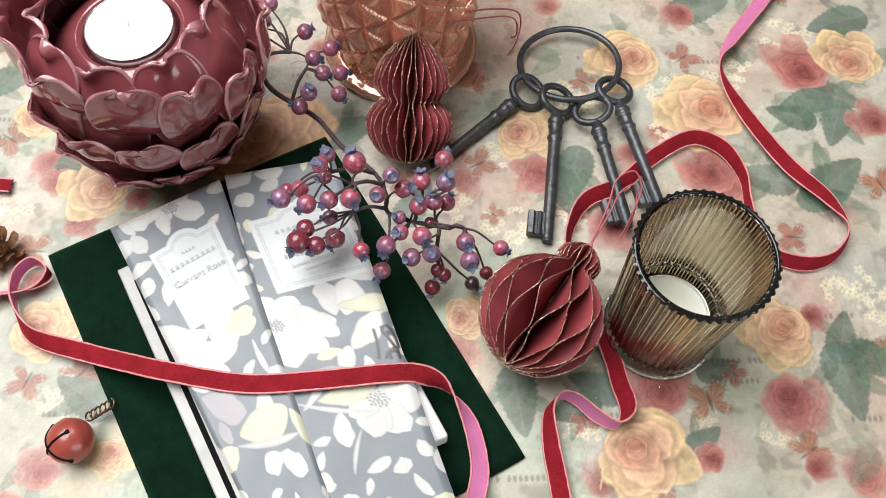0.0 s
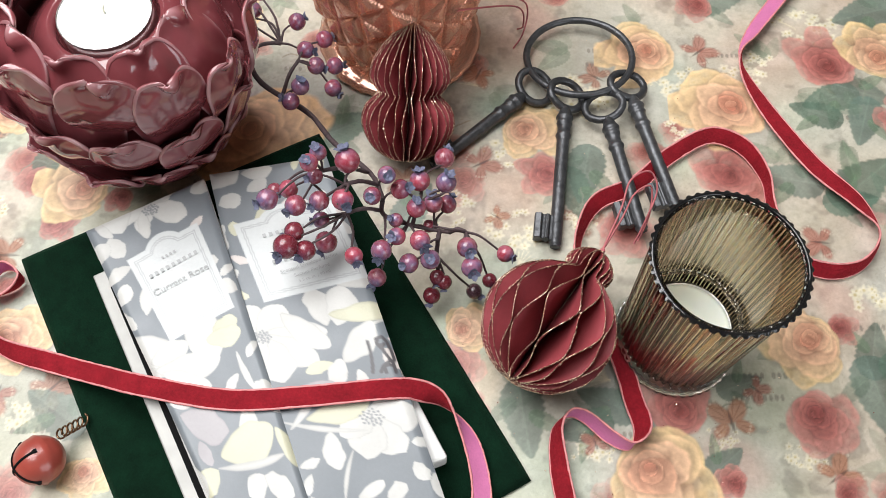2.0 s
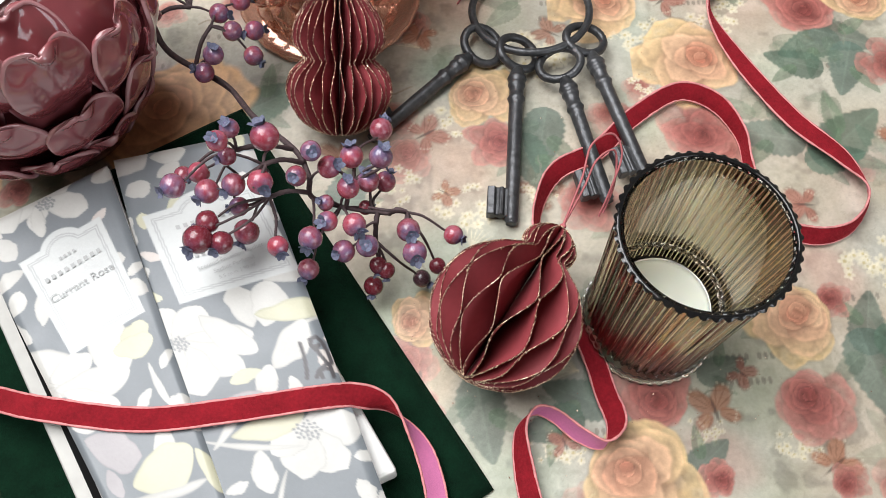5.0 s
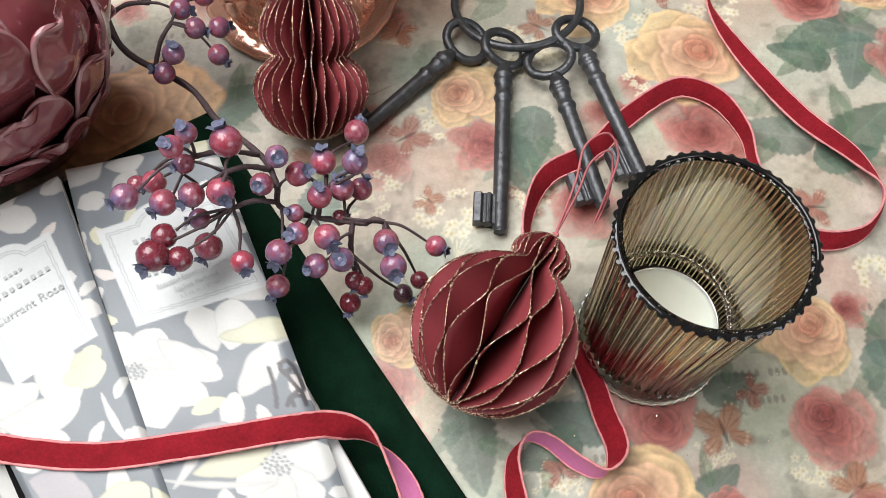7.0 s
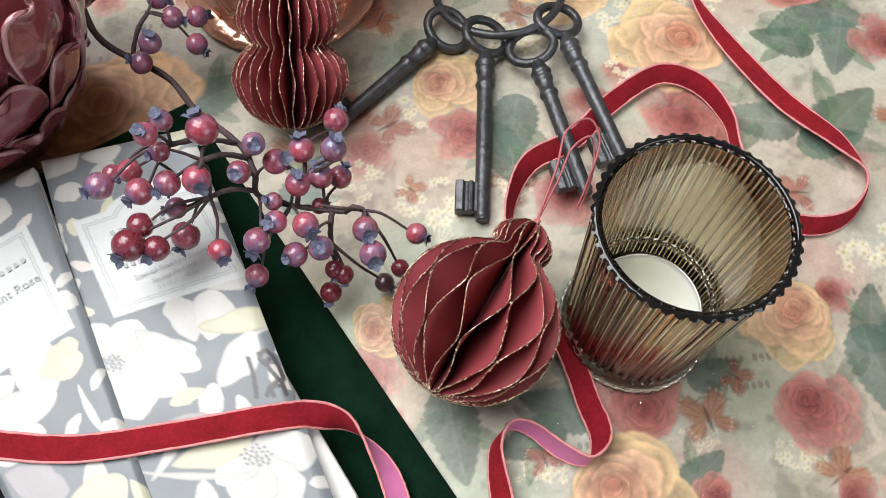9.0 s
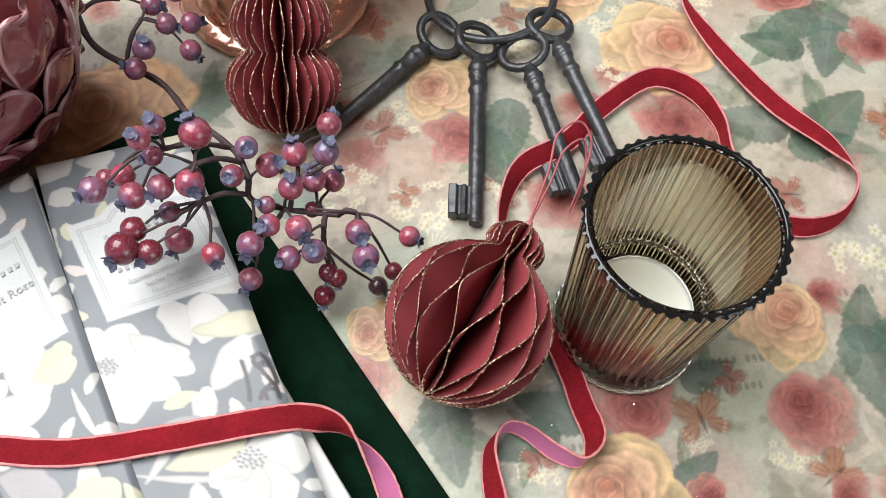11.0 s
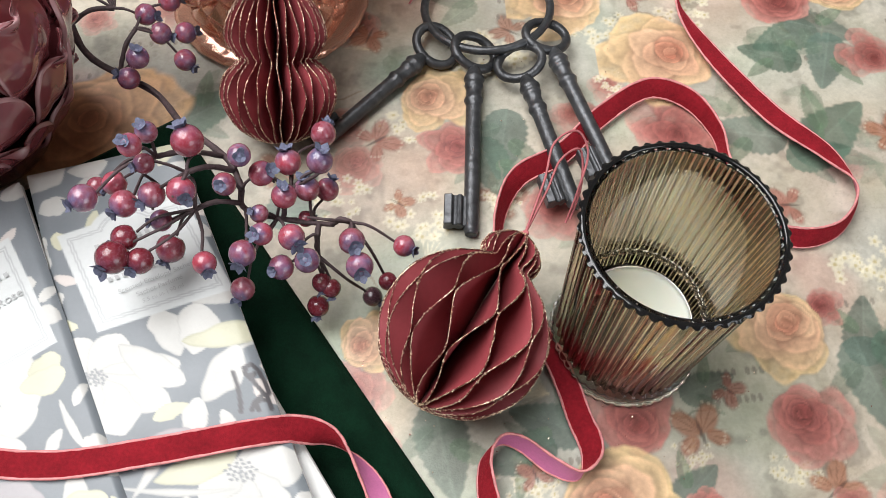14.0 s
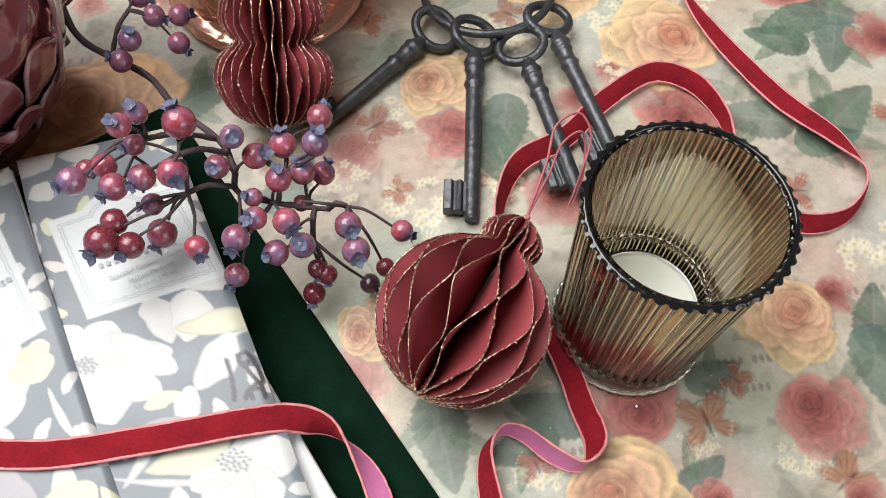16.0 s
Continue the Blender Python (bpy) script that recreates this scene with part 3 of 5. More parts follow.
def sachet(name, label, tl, tr, br, bl, z_top, thick, petals, hearts, tag, seed, strokes=()):
    """A stuffed paper envelope over four corners, printed in its own (s, t) plane in metres."""
    tl, tr, br, bl = (Vector(p) for p in (tl, tr, br, bl))
    W, L = (tr - tl).length, (bl - tl).length
    step = 0.0006
    ns, nt_ = int(W / step), int(L / step)
    S, T = np.meshgrid(np.linspace(0, W, ns), np.linspace(0, L, nt_), indexing="ij")
    sh = Sheet(S, T, (0.160, 0.178, 0.194))
    sh.C += 0.02 * field(S, T, 0.012, seed)[..., None]
    rnd = random.Random(seed)
    for x0, y0, x1, y1, w, kind in petals:
        sh.petal(x0, y0, x1, y1, w, TINTS[kind], rnd.randint(0, 999))
    for _ in range(260):
        x, y, l, a = rnd.uniform(0, W), rnd.uniform(0, L), rnd.uniform(0.009, 0.016), rnd.random() * 6.28
        ok = True
        for q in (-0.6, -0.3, 0, 0.3, 0.6):
            for e in (-0.35, 0, 0.35):
                px, py = x + cos(a) * l * q - sin(a) * l * e, y + sin(a) * l * q + cos(a) * l * e
                i, j = int(px / W * (ns - 1)), int(py / L * (nt_ - 1))
                if 0 <= i < ns and 0 <= j < nt_ and sh.C[i, j, 0] > 0.22:
                    ok = False
        if ok:
            sh.petal(x - cos(a) * l / 2, y - sin(a) * l / 2, x + cos(a) * l / 2, y + sin(a) * l / 2, rnd.choice((0.55, 0.65, 0.9)), TINTS[rnd.choice((0, 0, 0, 1, 3))], rnd.randint(0, 999))
    for x, y, r in hearts:
        stamens(sh, x, y, r, rnd)
    for line in strokes:
        for (ax, ay), (bx, by) in zip(line, line[1:]):
            for q in range(8):
                sh.blob(ax + (bx - ax) * q / 8 - 0.003, ay + (by - ay) * q / 8, 0.0009, 0.0009, 0, (0.07, 0.065, 0.07), 0.9, 0.35)
    # white label
    lx, ly, lw, lh, turn = tag
    a = radians(turn)
    U, V = (S - lx) * cos(a) + (T - ly) * sin(a), -(S - lx) * sin(a) + (T - ly) * cos(a)
    e = np.maximum(abs(U) - lw / 2, abs(V) - lh / 2)
    arch = np.hypot(U / (lw * 0.30), (V + lh / 2 - 0.009) / 0.0145) - 1
    e = np.minimum(e, arch * 0.0145)
    sh.blend((slice(None), slice(None)), smooth_step(e, 0.0004, -0.0004), (0.54, 0.56, 0.555))
    for inset in (0.0035, 0.0048):
        sh.blend((slice(None), slice(None)), smooth_step(abs(e + inset), 0.0005, 0.0002) * 0.7, (0.33, 0.34, 0.35))
    su, tv = S / W, T / L
    corner = lambda p, i: (np.array(p)[i])
    PX = (corner(tl, 0) * (1 - su) + corner(tr, 0) * su) * (1 - tv) + (corner(bl, 0) * (1 - su) + corner(br, 0) * su) * tv
    PY = (corner(tl, 1) * (1 - su) + corner(tr, 1) * su) * (1 - tv) + (corner(bl, 1) * (1 - su) + corner(br, 1) * su) * tv
    ed = np.minimum(np.minimum(S, W - S), np.minimum(T, L - T))
    puff = 1 - (1 - np.clip(ed / 0.005, 0, 1)) ** 2
    PZ = z_top - thick * 0.28 * (1 - puff) + 0.0005 * field(S, T, 0.02, seed + 3)
    co = np.stack([PX, PY, PZ], -1).reshape(-1, 3)
    me = mesh_from(name, [tuple(p) for p in co.tolist()], grid_faces(ns, nt_), M_SACHET)
    # the grid runs right and down, so its faces look down: turn them
    me.flip_normals()
    paint(me, np.clip(sh.C, 0.02, 0.9).reshape(-1, 3))
    root = thing(name, label, "sachet")
    part("front", me, root)
    back = [(p[0], p[1]) for p in (bl, br, tr, tl)]
    part("back", slab("back", back, z_top - thick, z_top - thick * 0.5 - 0.0004, M_WHITE_CARD, 0.0005), root, "plain white paper back")

    def place(s, t, dz=0.0003):
        p = tl.lerp(tr, s / W).lerp(bl.lerp(br, s / W), t / L)
        return Vector((p.x, p.y, z_top + dz))
    return root, place, (lx, ly, a)


def ink_text(root, place, tag, text, du, dv, size, name="writing"):
    """Raised ink lettering on the label, centred at (du, dv) from its middle."""
    c = bpy.data.curves.new(name, "FONT")
    c.body = text
    c.size = size
    c.align_x = "CENTER"
    c.align_y = "CENTER"
    c.extrude = 0.00002
    tmp = bpy.data.objects.new(name, c)
    scene.collection.objects.link(tmp)
    dg = bpy.context.evaluated_depsgraph_get()
    me = bpy.data.meshes.new_from_object(tmp.evaluated_get(dg))
    bpy.data.objects.remove(tmp)
    me.materials.clear()
    me.materials.append(M_INK)
    lx, ly, a = tag

    def at(u, v):
        return place(lx + u * cos(a) - v * sin(a), ly + u * sin(a) + v * cos(a), 0.0009)
    o, ax, ay = at(du, dv), at(du + 0.01, dv), at(du, dv - 0.01)
    ex, ey = (ax - o).normalized(), (ay - o).normalized()
    ez = ex.cross(ey).normalized()
    m = Matrix.Identity(4)
    for i in range(3):
        m[i][0], m[i][1], m[i][2], m[i][3] = ex[i], ey[i], ez[i], o[i]
    part(name, me, root, "grey printed lettering", m)


def ink_bars(root, place, tag, du, dv, count, step, height):
    """A line of plain bars in place of lettering."""
    lx, ly, a = tag
    v, f = [], []
    for k in range(count):
        u0 = du + (k - (count - 1) / 2) * step
        for su_, sv in ((-1, -1), (1, -1), (1, 1), (-1, 1)):
            u, w = u0 + su_ * step * 0.27, dv + sv * height / 2
            v.append(place(lx + u * cos(a) - w * sin(a), ly + u * sin(a) + w * cos(a), 0.0009))
        f.append((4 * k + 3, 4 * k + 2, 4 * k + 1, 4 * k))
    part("print_bar", mesh_from("print_bar", v, f, M_INK, False), root, "line of grey printed bars")


PETALS_LEFT_P = [
    (0.0386, 0.0039, 0.0282, -0.0109, 0.9, 0), (0.0386, 0.0039, 0.053, -0.0061, 0.9, 0), (0.0386, 0.0039, 0.0562, 0.0182, 0.8, 0),
    (0.0386, 0.0039, 0.028, 0.0163, 0.8, 0), (0.0386, 0.0039, 0.0178, 0.0047, 0.6, 0), (0.0166, -0.0175, 0.0176, 0.0108, 0.9, 0),
    (0.0339, 0.004, 0.0305, 0.0216, 0.5, 0), (0.0012, -0.0067, 0.0227, -0.0045, 0.8, 0), (0.0098, 0.0129, 0.0137, 0.0266, 1, 0),
    (-0.0055, 0.0215, 0.0086, 0.0165, 0.9, 0), (0.0062, -0.0017, 0.0119, 0.012, 0.5, 0), (-0.0041, -0.0011, -0.0043, 0.018, 0.6, 0),
]
PETALS_LEFT_Q = [
    (0.0224, 0.1069, -0.0095, 0.0794, 0.7, 0), (0.0056, 0.1005, -0.01, 0.1089, 0.9, 0), (0.0039, 0.0961, 0.0285, 0.0932, 0.7, 0),
    (0.005, 0.102, 0.0441, 0.1079, 0.5, 0), (0.0076, 0.1048, 0.0321, 0.1207, 0.5, 0), (0.0391, 0.0865, 0.0353, 0.1046, 0.9, 0),
    (0.0424, 0.0734, 0.0423, 0.1071, 0.8, 0), (0.0486, 0.0921, 0.0649, 0.0911, 0.8, 1), (0.0427, 0.0968, 0.0643, 0.0978, 0.7, 1),
    (0.0069, 0.1309, 0.0317, 0.1472, 0.8, 2), (0.0238, 0.1213, 0.0036, 0.1211, 0.8, 0),
]
PETALS_LEFT_R = [
    (0.0531, 0.1383, 0.045, 0.1575, 0.75, 0), (0.0234, 0.1593, 0.0625, 0.1546, 0.65, 1), (0.0664, 0.1557, 0.0783, 0.1768, 0.6, 1),
    (0.018, 0.1651, 0.064, 0.1694, 0.12, 0), (0.0469, 0.1765, 0.0304, 0.182, 0.9, 0), (0.0469, 0.1765, 0.0627, 0.1892, 0.9, 0),
    (0.0107, 0.1473, 0.0119, 0.1607, 0.8, 2), (0.014, 0.1646, -0.0038, 0.1731, 0.9, 1), (0.0758, 0.1252, 0.0945, 0.1262, 0.5, 2),
    (0.0577, 0.1092, 0.0609, 0.1303, 0.25, 0), (-0.01, 0.1089, -0.007, 0.1416, 0.6, 0), (-0.0133, 0.1531, -0.0001, 0.174, 0.9, 0),
]
PETALS_RIGHT_P = [
    (0.0079, 0.1123, 0.0016, 0.0921, 1, 0), (0.0079, 0.1123, 0.022, 0.0953, 1, 0), (0.0079, 0.1123, 0.0399, 0.1137, 0.6, 0),
    (0.0079, 0.1123, 0.0316, 0.1293, 0.7, 0), (0.0079, 0.1123, 0.0125, 0.1382, 1, 0), (0.0079, 0.1123, -0.0058, 0.1307, 0.9, 0),
    (0.0208, 0.1004, 0.0392, 0.122, 0.6, 0), (0.0426, 0.1088, 0.0391, 0.0872, 0.8, 0), (0.0484, 0.1097, 0.0558, 0.088, 0.9, 0),
    (0.0468, 0.1043, 0.08, 0.104, 0.45, 1), (0.0756, 0.1085, 0.0518, 0.1187, 0.1, 0), (0.0469, 0.1315, 0.0654, 0.1122, 0.6, 0),
    (0.0396, 0.1321, 0.0259, 0.1351, 0.6, 1), (0.036, 0.1462, 0.0441, 0.1311, 0.7, 0),
]
PETALS_RIGHT_Q = [
    (0.0503, 0.1655, 0.0403, 0.1564, 0.9, 0), (0.0503, 0.1655, 0.0644, 0.1548, 0.9, 0), (0.0503, 0.1655, 0.0729, 0.1637, 0.9, 0),
    (0.0503, 0.1655, 0.0602, 0.1833, 1, 0), (0.0503, 0.1655, 0.0425, 0.1843, 1, 0), (0.0503, 0.1655, 0.0338, 0.1711, 0.9, 0),
    (0.0736, 0.1151, 0.0871, 0.1102, 0.8, 3), (0.0716, 0.1215, 0.0847, 0.1268, 0.7, 3), (0.0668, 0.1276, 0.0751, 0.1386, 0.9, 3),
    (0.081, 0.1195, 0.0849, 0.1366, 0.7, 3), (0.0212, 0.1617, 0.0502, 0.1561, 0.5, 1), (0.0087, 0.1623, 0.0447, 0.1709, 0.1, 0),
    (0.0286, 0.1705, 0.0281, 0.1885, 0.7, 0), (0.0368, 0.1805, 0.0275, 0.2036, 0.1, 0),
]
PETALS_RIGHT_R = [
    (0.0635, 0.1897, 0.0673, 0.1989, 0.9, 0), (0.0518, 0.1985, 0.0556, 0.2033, 1, 0), (0.0346, 0.2044, 0.0467, 0.198, 0.6, 0),
    (0.0708, 0.1963, 0.0721, 0.2085, 0.7, 0), (0.0471, 0.2058, 0.0564, 0.2005, 0.8, 0), (0.0196, 0.1441, 0.0368, 0.1431, 0.4, 2),
    (-0.0156, 0.0019, 0.0022, -0.0031, 0.7, 0), (-0.0048, 0.0081, 0.0171, -0.0001, 0.8, 0), (-0.0141, 0.0126, -0.0015, 0.017, 0.8, 0),
    (0.0023, 0.0238, 0.0146, 0.02, 1, 0), (-0.0141, 0.0329, -0.0005, 0.0293, 0.8, 0), (-0.0102, 0.0473, 0.0012, 0.0376, 0.8, 0),
    (0.0195, 0.0045, 0.0368, 0.0036, 0.8, 0), (0.0202, 0.017, 0.0317, 0.0109, 0.8, 0), (-0.006, 0.0763, 0.0031, 0.0686, 0.7, 0),
]
PETALS_RIGHT_S = [
    (-0.0079, 0.034, -0.0001, 0.0529, 0.6, 0), (0.0547, 0.086, 0.0799, 0.0846, 0.4, 0), (0.0789, 0.088, 0.0816, 0.099, 0.6, 0),
    (0.0121, 0.1653, 0.0278, 0.1452, 0.2, 0), (0.0775, 0.1167, 0.0853, 0.1202, 0.1, 4), (0.0779, 0.1218, 0.0845, 0.1317, 0.09, 4),
    (0.0818, 0.119, 0.0887, 0.1253, 0.1, 4), (0.0732, 0.1258, 0.0775, 0.1362, 0.08, 4), (0.0791, 0.1332, 0.0816, 0.1433, 0.1, 4),
]
left, place_l, tag_l = sachet(
    "scented_sachet", "grey paper sachet printed with white blossoms and a white label", (-0.2113, 0.2307), (-0.1487, 0.2695), (-0.052, 0.060), (-0.0895, 0.0475), 0.0358, 0.0070,
    PETALS_LEFT_P + PETALS_LEFT_Q + PETALS_LEFT_R, [(0.0386, 0.0055, 0.0050)], (0.0405, 0.0570, 0.047, 0.058, -5), 11)
ink_text(left, place_l, tag_l, "Currant Rose", 0.0, -0.001, 0.0060)
ink_bars(left, place_l, tag_l, 0.0, -0.012, 9, 0.0038, 0.0024)
ink_bars(left, place_l, tag_l, 0.0, -0.019, 4, 0.0026, 0.0016)

right, place_r, tag_r = sachet(
    "scented_sachet", "grey paper sachet with white flowers, berries over its label", (-0.1468, 0.2739), (-0.077, 0.2905), (0.0205, 0.050), (-0.060, 0.040), 0.0337, 0.0064,
    PETALS_RIGHT_P + PETALS_RIGHT_Q + PETALS_RIGHT_R + PETALS_RIGHT_S, [(0.008, 0.1117, 0.0050), (0.0507, 0.164, 0.0060)], (0.0395, 0.0610, 0.059, 0.053, -7), 23, SKETCH)
ink_text(right, place_r, tag_r, "Scented Envelope Sachet", 0.002, 0.010, 0.0034)
ink_text(right, place_r, tag_r, "Sachet Parfumé", 0.002, 0.0145, 0.0034)
ink_text(right, place_r, tag_r, "5.5 cu in. | 90 ml", 0.002, 0.0185, 0.0028)
ink_bars(right, place_r, tag_r, 0.0, -0.014, 9, 0.0038, 0.0024)
ink_bars(right, place_r, tag_r, 0.0, 0.004, 11, 0.0032, 0.0022)


def silver_box():
    o, v = Vector((-0.2043, 0.2059)), Vector((0.527, -0.850))
    u = Vector((0.848, 0.530))
    root = thing("foil_box", "shallow silver foil box under the paper sachets", "box")
    cs = [o, o + u * 0.078, o + u * 0.078 + v * 0.21, o + v * 0.21]
    part("lid", slab("lid", [(p.x, p.y) for p in cs][::-1], 0.0225, 0.0268, M_SILVER, 0.0008), root, "silver foil lid")
    # black strip: the lid's dark line plus the shade in the gap by the sachet
    ins = [o + u * 0.0068 + v * 0.012, o + u * 0.0100 + v * 0.012, o + u * 0.0100 + v * 0.20, o + u * 0.0068 + v * 0.20]
    part("gap_line", slab("gap_line", [(p.x, p.y) for p in ins][::-1], 0.0262, 0.0272, M_DARK, 0), root, "black line that also stands in for the shaded gap beside the sachet")
    cs = [p - (p - (cs[0] + cs[2]) / 2).normalized() * 0.003 for p in cs]
    part("tray", slab("tray", [(p.x, p.y) for p in cs][::-1], 0.0052, 0.0222, M_SILVER, 0.0008), root)


silver_box()
tagged(new("white_card_box", slab("white_card_box", [(-0.108, 0.215), (-0.044, 0.195), (0.0055, 0.112), (-0.058, 0.085)][::-1], 0.0055, 0.0222, M_WHITE_CARD, 0.002)),
       "white glossy card box lying under a printed sachet", "box")

# ---------------------------------------------------------------- ribbons


def ribbon(name, label, rows, width=0.0108):
    """A velvet ribbon through (x, y, z, bank): bank 0 lies velvet side up, 90 stands on edge."""
    pts = catmull(rows, 12)
    n = len(pts)
    root = thing(name, label, "ribbon")
    K = 7
    face, back, edges = [], [], ([], [])
    for i, p in enumerate(pts):
        t = Vector(pts[min(i + 1, n - 1)][:3] - pts[max(i - 1, 0)][:3]).normalized()
        side = t.cross(Vector((0, 0, 1))).normalized()
        up = side.cross(t)
        b = radians(p[3])
        w = side * cos(b) + up * sin(b)
        nn = up * cos(b) - side * sin(b)
        c = Vector(p[:3])
        c.z = max(c.z, abs(w.z) * width / 2 + 0.0009)
        for k in range(K):
            s = (k / (K - 1) - 0.5) * width
            sag = nn * (0.0004 * (1 - (2 * k / (K - 1) - 1) ** 2) + 0.00015 * noise.noise((c.x * 300, c.y * 300, k)))
            face.append(c + w * s + sag + nn * 0.0003)
            back.append(c + w * s + sag - nn * 0.0003)
        edges[0].append(c - w * width / 2)
        edges[1].append(c + w * width / 2)
    f = grid_faces(n, K)
    me = mesh_from("velvet_face", face, f, M_VELVET_RED)
    me.flip_normals()
    part("velvet_face", me, root)
    part("satin_back", mesh_from("satin_back", back, f, M_SATIN_PINK), root, "pink satin underside")
    for e in edges:
        part("edging", tube("edging", e, 0.00065, M_EDGING, 6, rough=0.5), root, "pale pink woven edging")


RIBBON_A_P = [
    (-0.2996, 0.2762, 0.004, -10), (-0.3215, 0.2733, 0.005, -20), (-0.3395, 0.2457, 0.006, -60),
    (-0.3329, 0.2127, 0.006, -100), (-0.3045, 0.1928, 0.007, -125), (-0.2835, 0.1953, 0.007, -125),
    (-0.2633, 0.2009, 0.007, -118), (-0.256, 0.2111, 0.008, -95), (-0.2674, 0.2183, 0.008, -92),
    (-0.2757, 0.2083, 0.008, -90), (-0.2721, 0.1884, 0.009, -85), (-0.255, 0.1672, 0.01, -50),
]
RIBBON_A_Q = [
    (-0.2191, 0.1573, 0.011, -8), (-0.1857, 0.1479, 0.022, -3), (-0.1606, 0.1405, 0.034, 0),
    (-0.1131, 0.1337, 0.0375, 0), (-0.0715, 0.1374, 0.0375, 0), (-0.0299, 0.1434, 0.037, 0),
    (-0.0122, 0.1457, 0.03, -15), (0.003, 0.1415, 0.02, -80), (0.0163, 0.1253, 0.015, -140),
    (0.0228, 0.1055, 0.013, -155), (0.0238, 0.0896, 0.0125, -160), (0.0191, 0.0707, 0.0125, -160),
]
RIBBON_A = RIBBON_A_P + RIBBON_A_Q
RIBBON_B_P = [
    (0.2579, 0.4959, 0.008, 170), (0.2381, 0.4654, 0.008, 165), (0.2086, 0.4227, 0.009, 140),
    (0.198, 0.3966, 0.009, 60), (0.2092, 0.3629, 0.007, 8), (0.2357, 0.3175, 0.006, -8),
    (0.2595, 0.2897, 0.007, 10), (0.2699, 0.2662, 0.007, 65), (0.2555, 0.2444, 0.007, 70),
    (0.2323, 0.2389, 0.007, 55), (0.2102, 0.2512, 0.006, 80), (0.2048, 0.2834, 0.006, 85),
    (0.2038, 0.3059, 0.006, 80), (0.1921, 0.327, 0.007, 60), (0.1706, 0.3344, 0.008, 50),
    (0.1433, 0.318, 0.008, 40),
]
RIBBON_B_Q = [
    (0.1182, 0.2939, 0.008, 35), (0.0944, 0.2807, 0.008, 40), (0.083, 0.2615, 0.008, 60),
    (0.0803, 0.2408, 0.007, 60), (0.0885, 0.2116, 0.005, 20), (0.1032, 0.1776, 0.005, 5),
    (0.1097, 0.1519, 0.006, -5), (0.1131, 0.1367, 0.008, -40), (0.1065, 0.1259, 0.009, -95),
    (0.0949, 0.1302, 0.009, -115), (0.0818, 0.1407, 0.009, -110), (0.0723, 0.1424, 0.009, -95),
    (0.0652, 0.1324, 0.009, -65), (0.0663, 0.1117, 0.008, -35), (0.0701, 0.0926, 0.006, -25),
    (0.0734, 0.0707, 0.006, -20),
]
RIBBON_B = RIBBON_B_P + RIBBON_B_Q
ribbon("velvet_ribbon", "narrow red velvet ribbon with pink satin back lying across the sachets", RIBBON_A)
ribbon("velvet_ribbon", "long curling red velvet ribbon looping between keys, glass and paper bauble", RIBBON_B)

# ---------------------------------------------------------------- keys


def torus_points(c, ax, ay, ra, rb, n=48):
    return [c + ax * (ra * cos(2 * pi * i / n)) + ay * (rb * sin(2 * pi * i / n)) for i in range(n)]


def key(label, bow, tip, roll_side, bow_turn=0.0, bow_size=(0.0125, 0.0105)):
    """An old iron key from the middle of its bow to its tip; roll_side -1 or 1 says on which side the bit stands out."""
    bow, tip = Vector(bow), Vector(tip)
    d = (tip - bow).normalized()
    L = (tip - bow).length
    side = d.cross(Vector((0, 0, 1))).normalized()
    up = side.cross(d)
    root = thing("iron_key", label, "key", "old keys on the ring")
    a = radians(bow_turn)
    bs = side * cos(a) + up * sin(a)
    part("bow", tube("bow", torus_points(bow, bs, d, *bow_size), 0.0026, M_IRON, 10, True, 0.10, 3), root)
    start = bow + d * bow_size[1]

    def rad(s):
        x = s * (L - bow_size[1])
        r = 0.0043 - 0.0004 * s
        if x < 0.004:
            r = 0.0030 + x * 0.3
        for c0, w, h in ((0.008, 0.0022, 0.0016), (0.0125, 0.0016, 0.0010), (0.022, 0.0018, 0.0011)):
            r += h * math.exp(-((x - c0) / w) ** 2)
        if s > 0.985:
            r *= 0.8
        return r
    part("shaft", tube("shaft", [start.lerp(tip, i / 90) for i in range(91)], rad, M_IRON, 14, False, 0.025, 5), root)
    # bit: a block with two grooves
    m = Matrix.Identity(4)
    o = tip - d * 0.0125 + side * roll_side * 0.0085 + up * 0.001
    for i in range(3):
        m[i][0], m[i][1], m[i][2], m[i][3] = side[i], d[i], up[i], o[i]
    bm = bmesh.new()
    prof = [(-0.0056, 0.0034), (-0.0016, 0.0040), (-0.0008, 0.0021), (0.0008, 0.0021), (0.0016, 0.0036), (0.0034, 0.0034), (0.0040, 0.0016), (0.0062, 0.0016)]
    ring = [(x, z) for x, z in prof] + [(x, -z) for x, z in prof[::-1]]
    lo = [bm.verts.new((x * -roll_side, -0.0085, z)) for x, z in ring]
    hi = [bm.verts.new((x * -roll_side, 0.0085, z)) for x, z in ring]
    n = len(ring)
    bm.faces.new(lo)
    bm.faces.new(hi[::-1])
    for i in range(n):
        bm.faces.new((lo[i], lo[(i + 1) % n], hi[(i + 1) % n], hi[i]))
    bmesh.ops.recalc_face_normals(bm, faces=bm.faces[:])
    bmesh.ops.bevel(bm, geom=bm.edges[:], offset=0.0004, segments=1, affect="EDGES")
    me = bpy.data.meshes.new("bit")
    bm.to_mesh(me)
    bm.free()
    me.materials.append(M_IRON)
    part("bit", me, root, at=m)


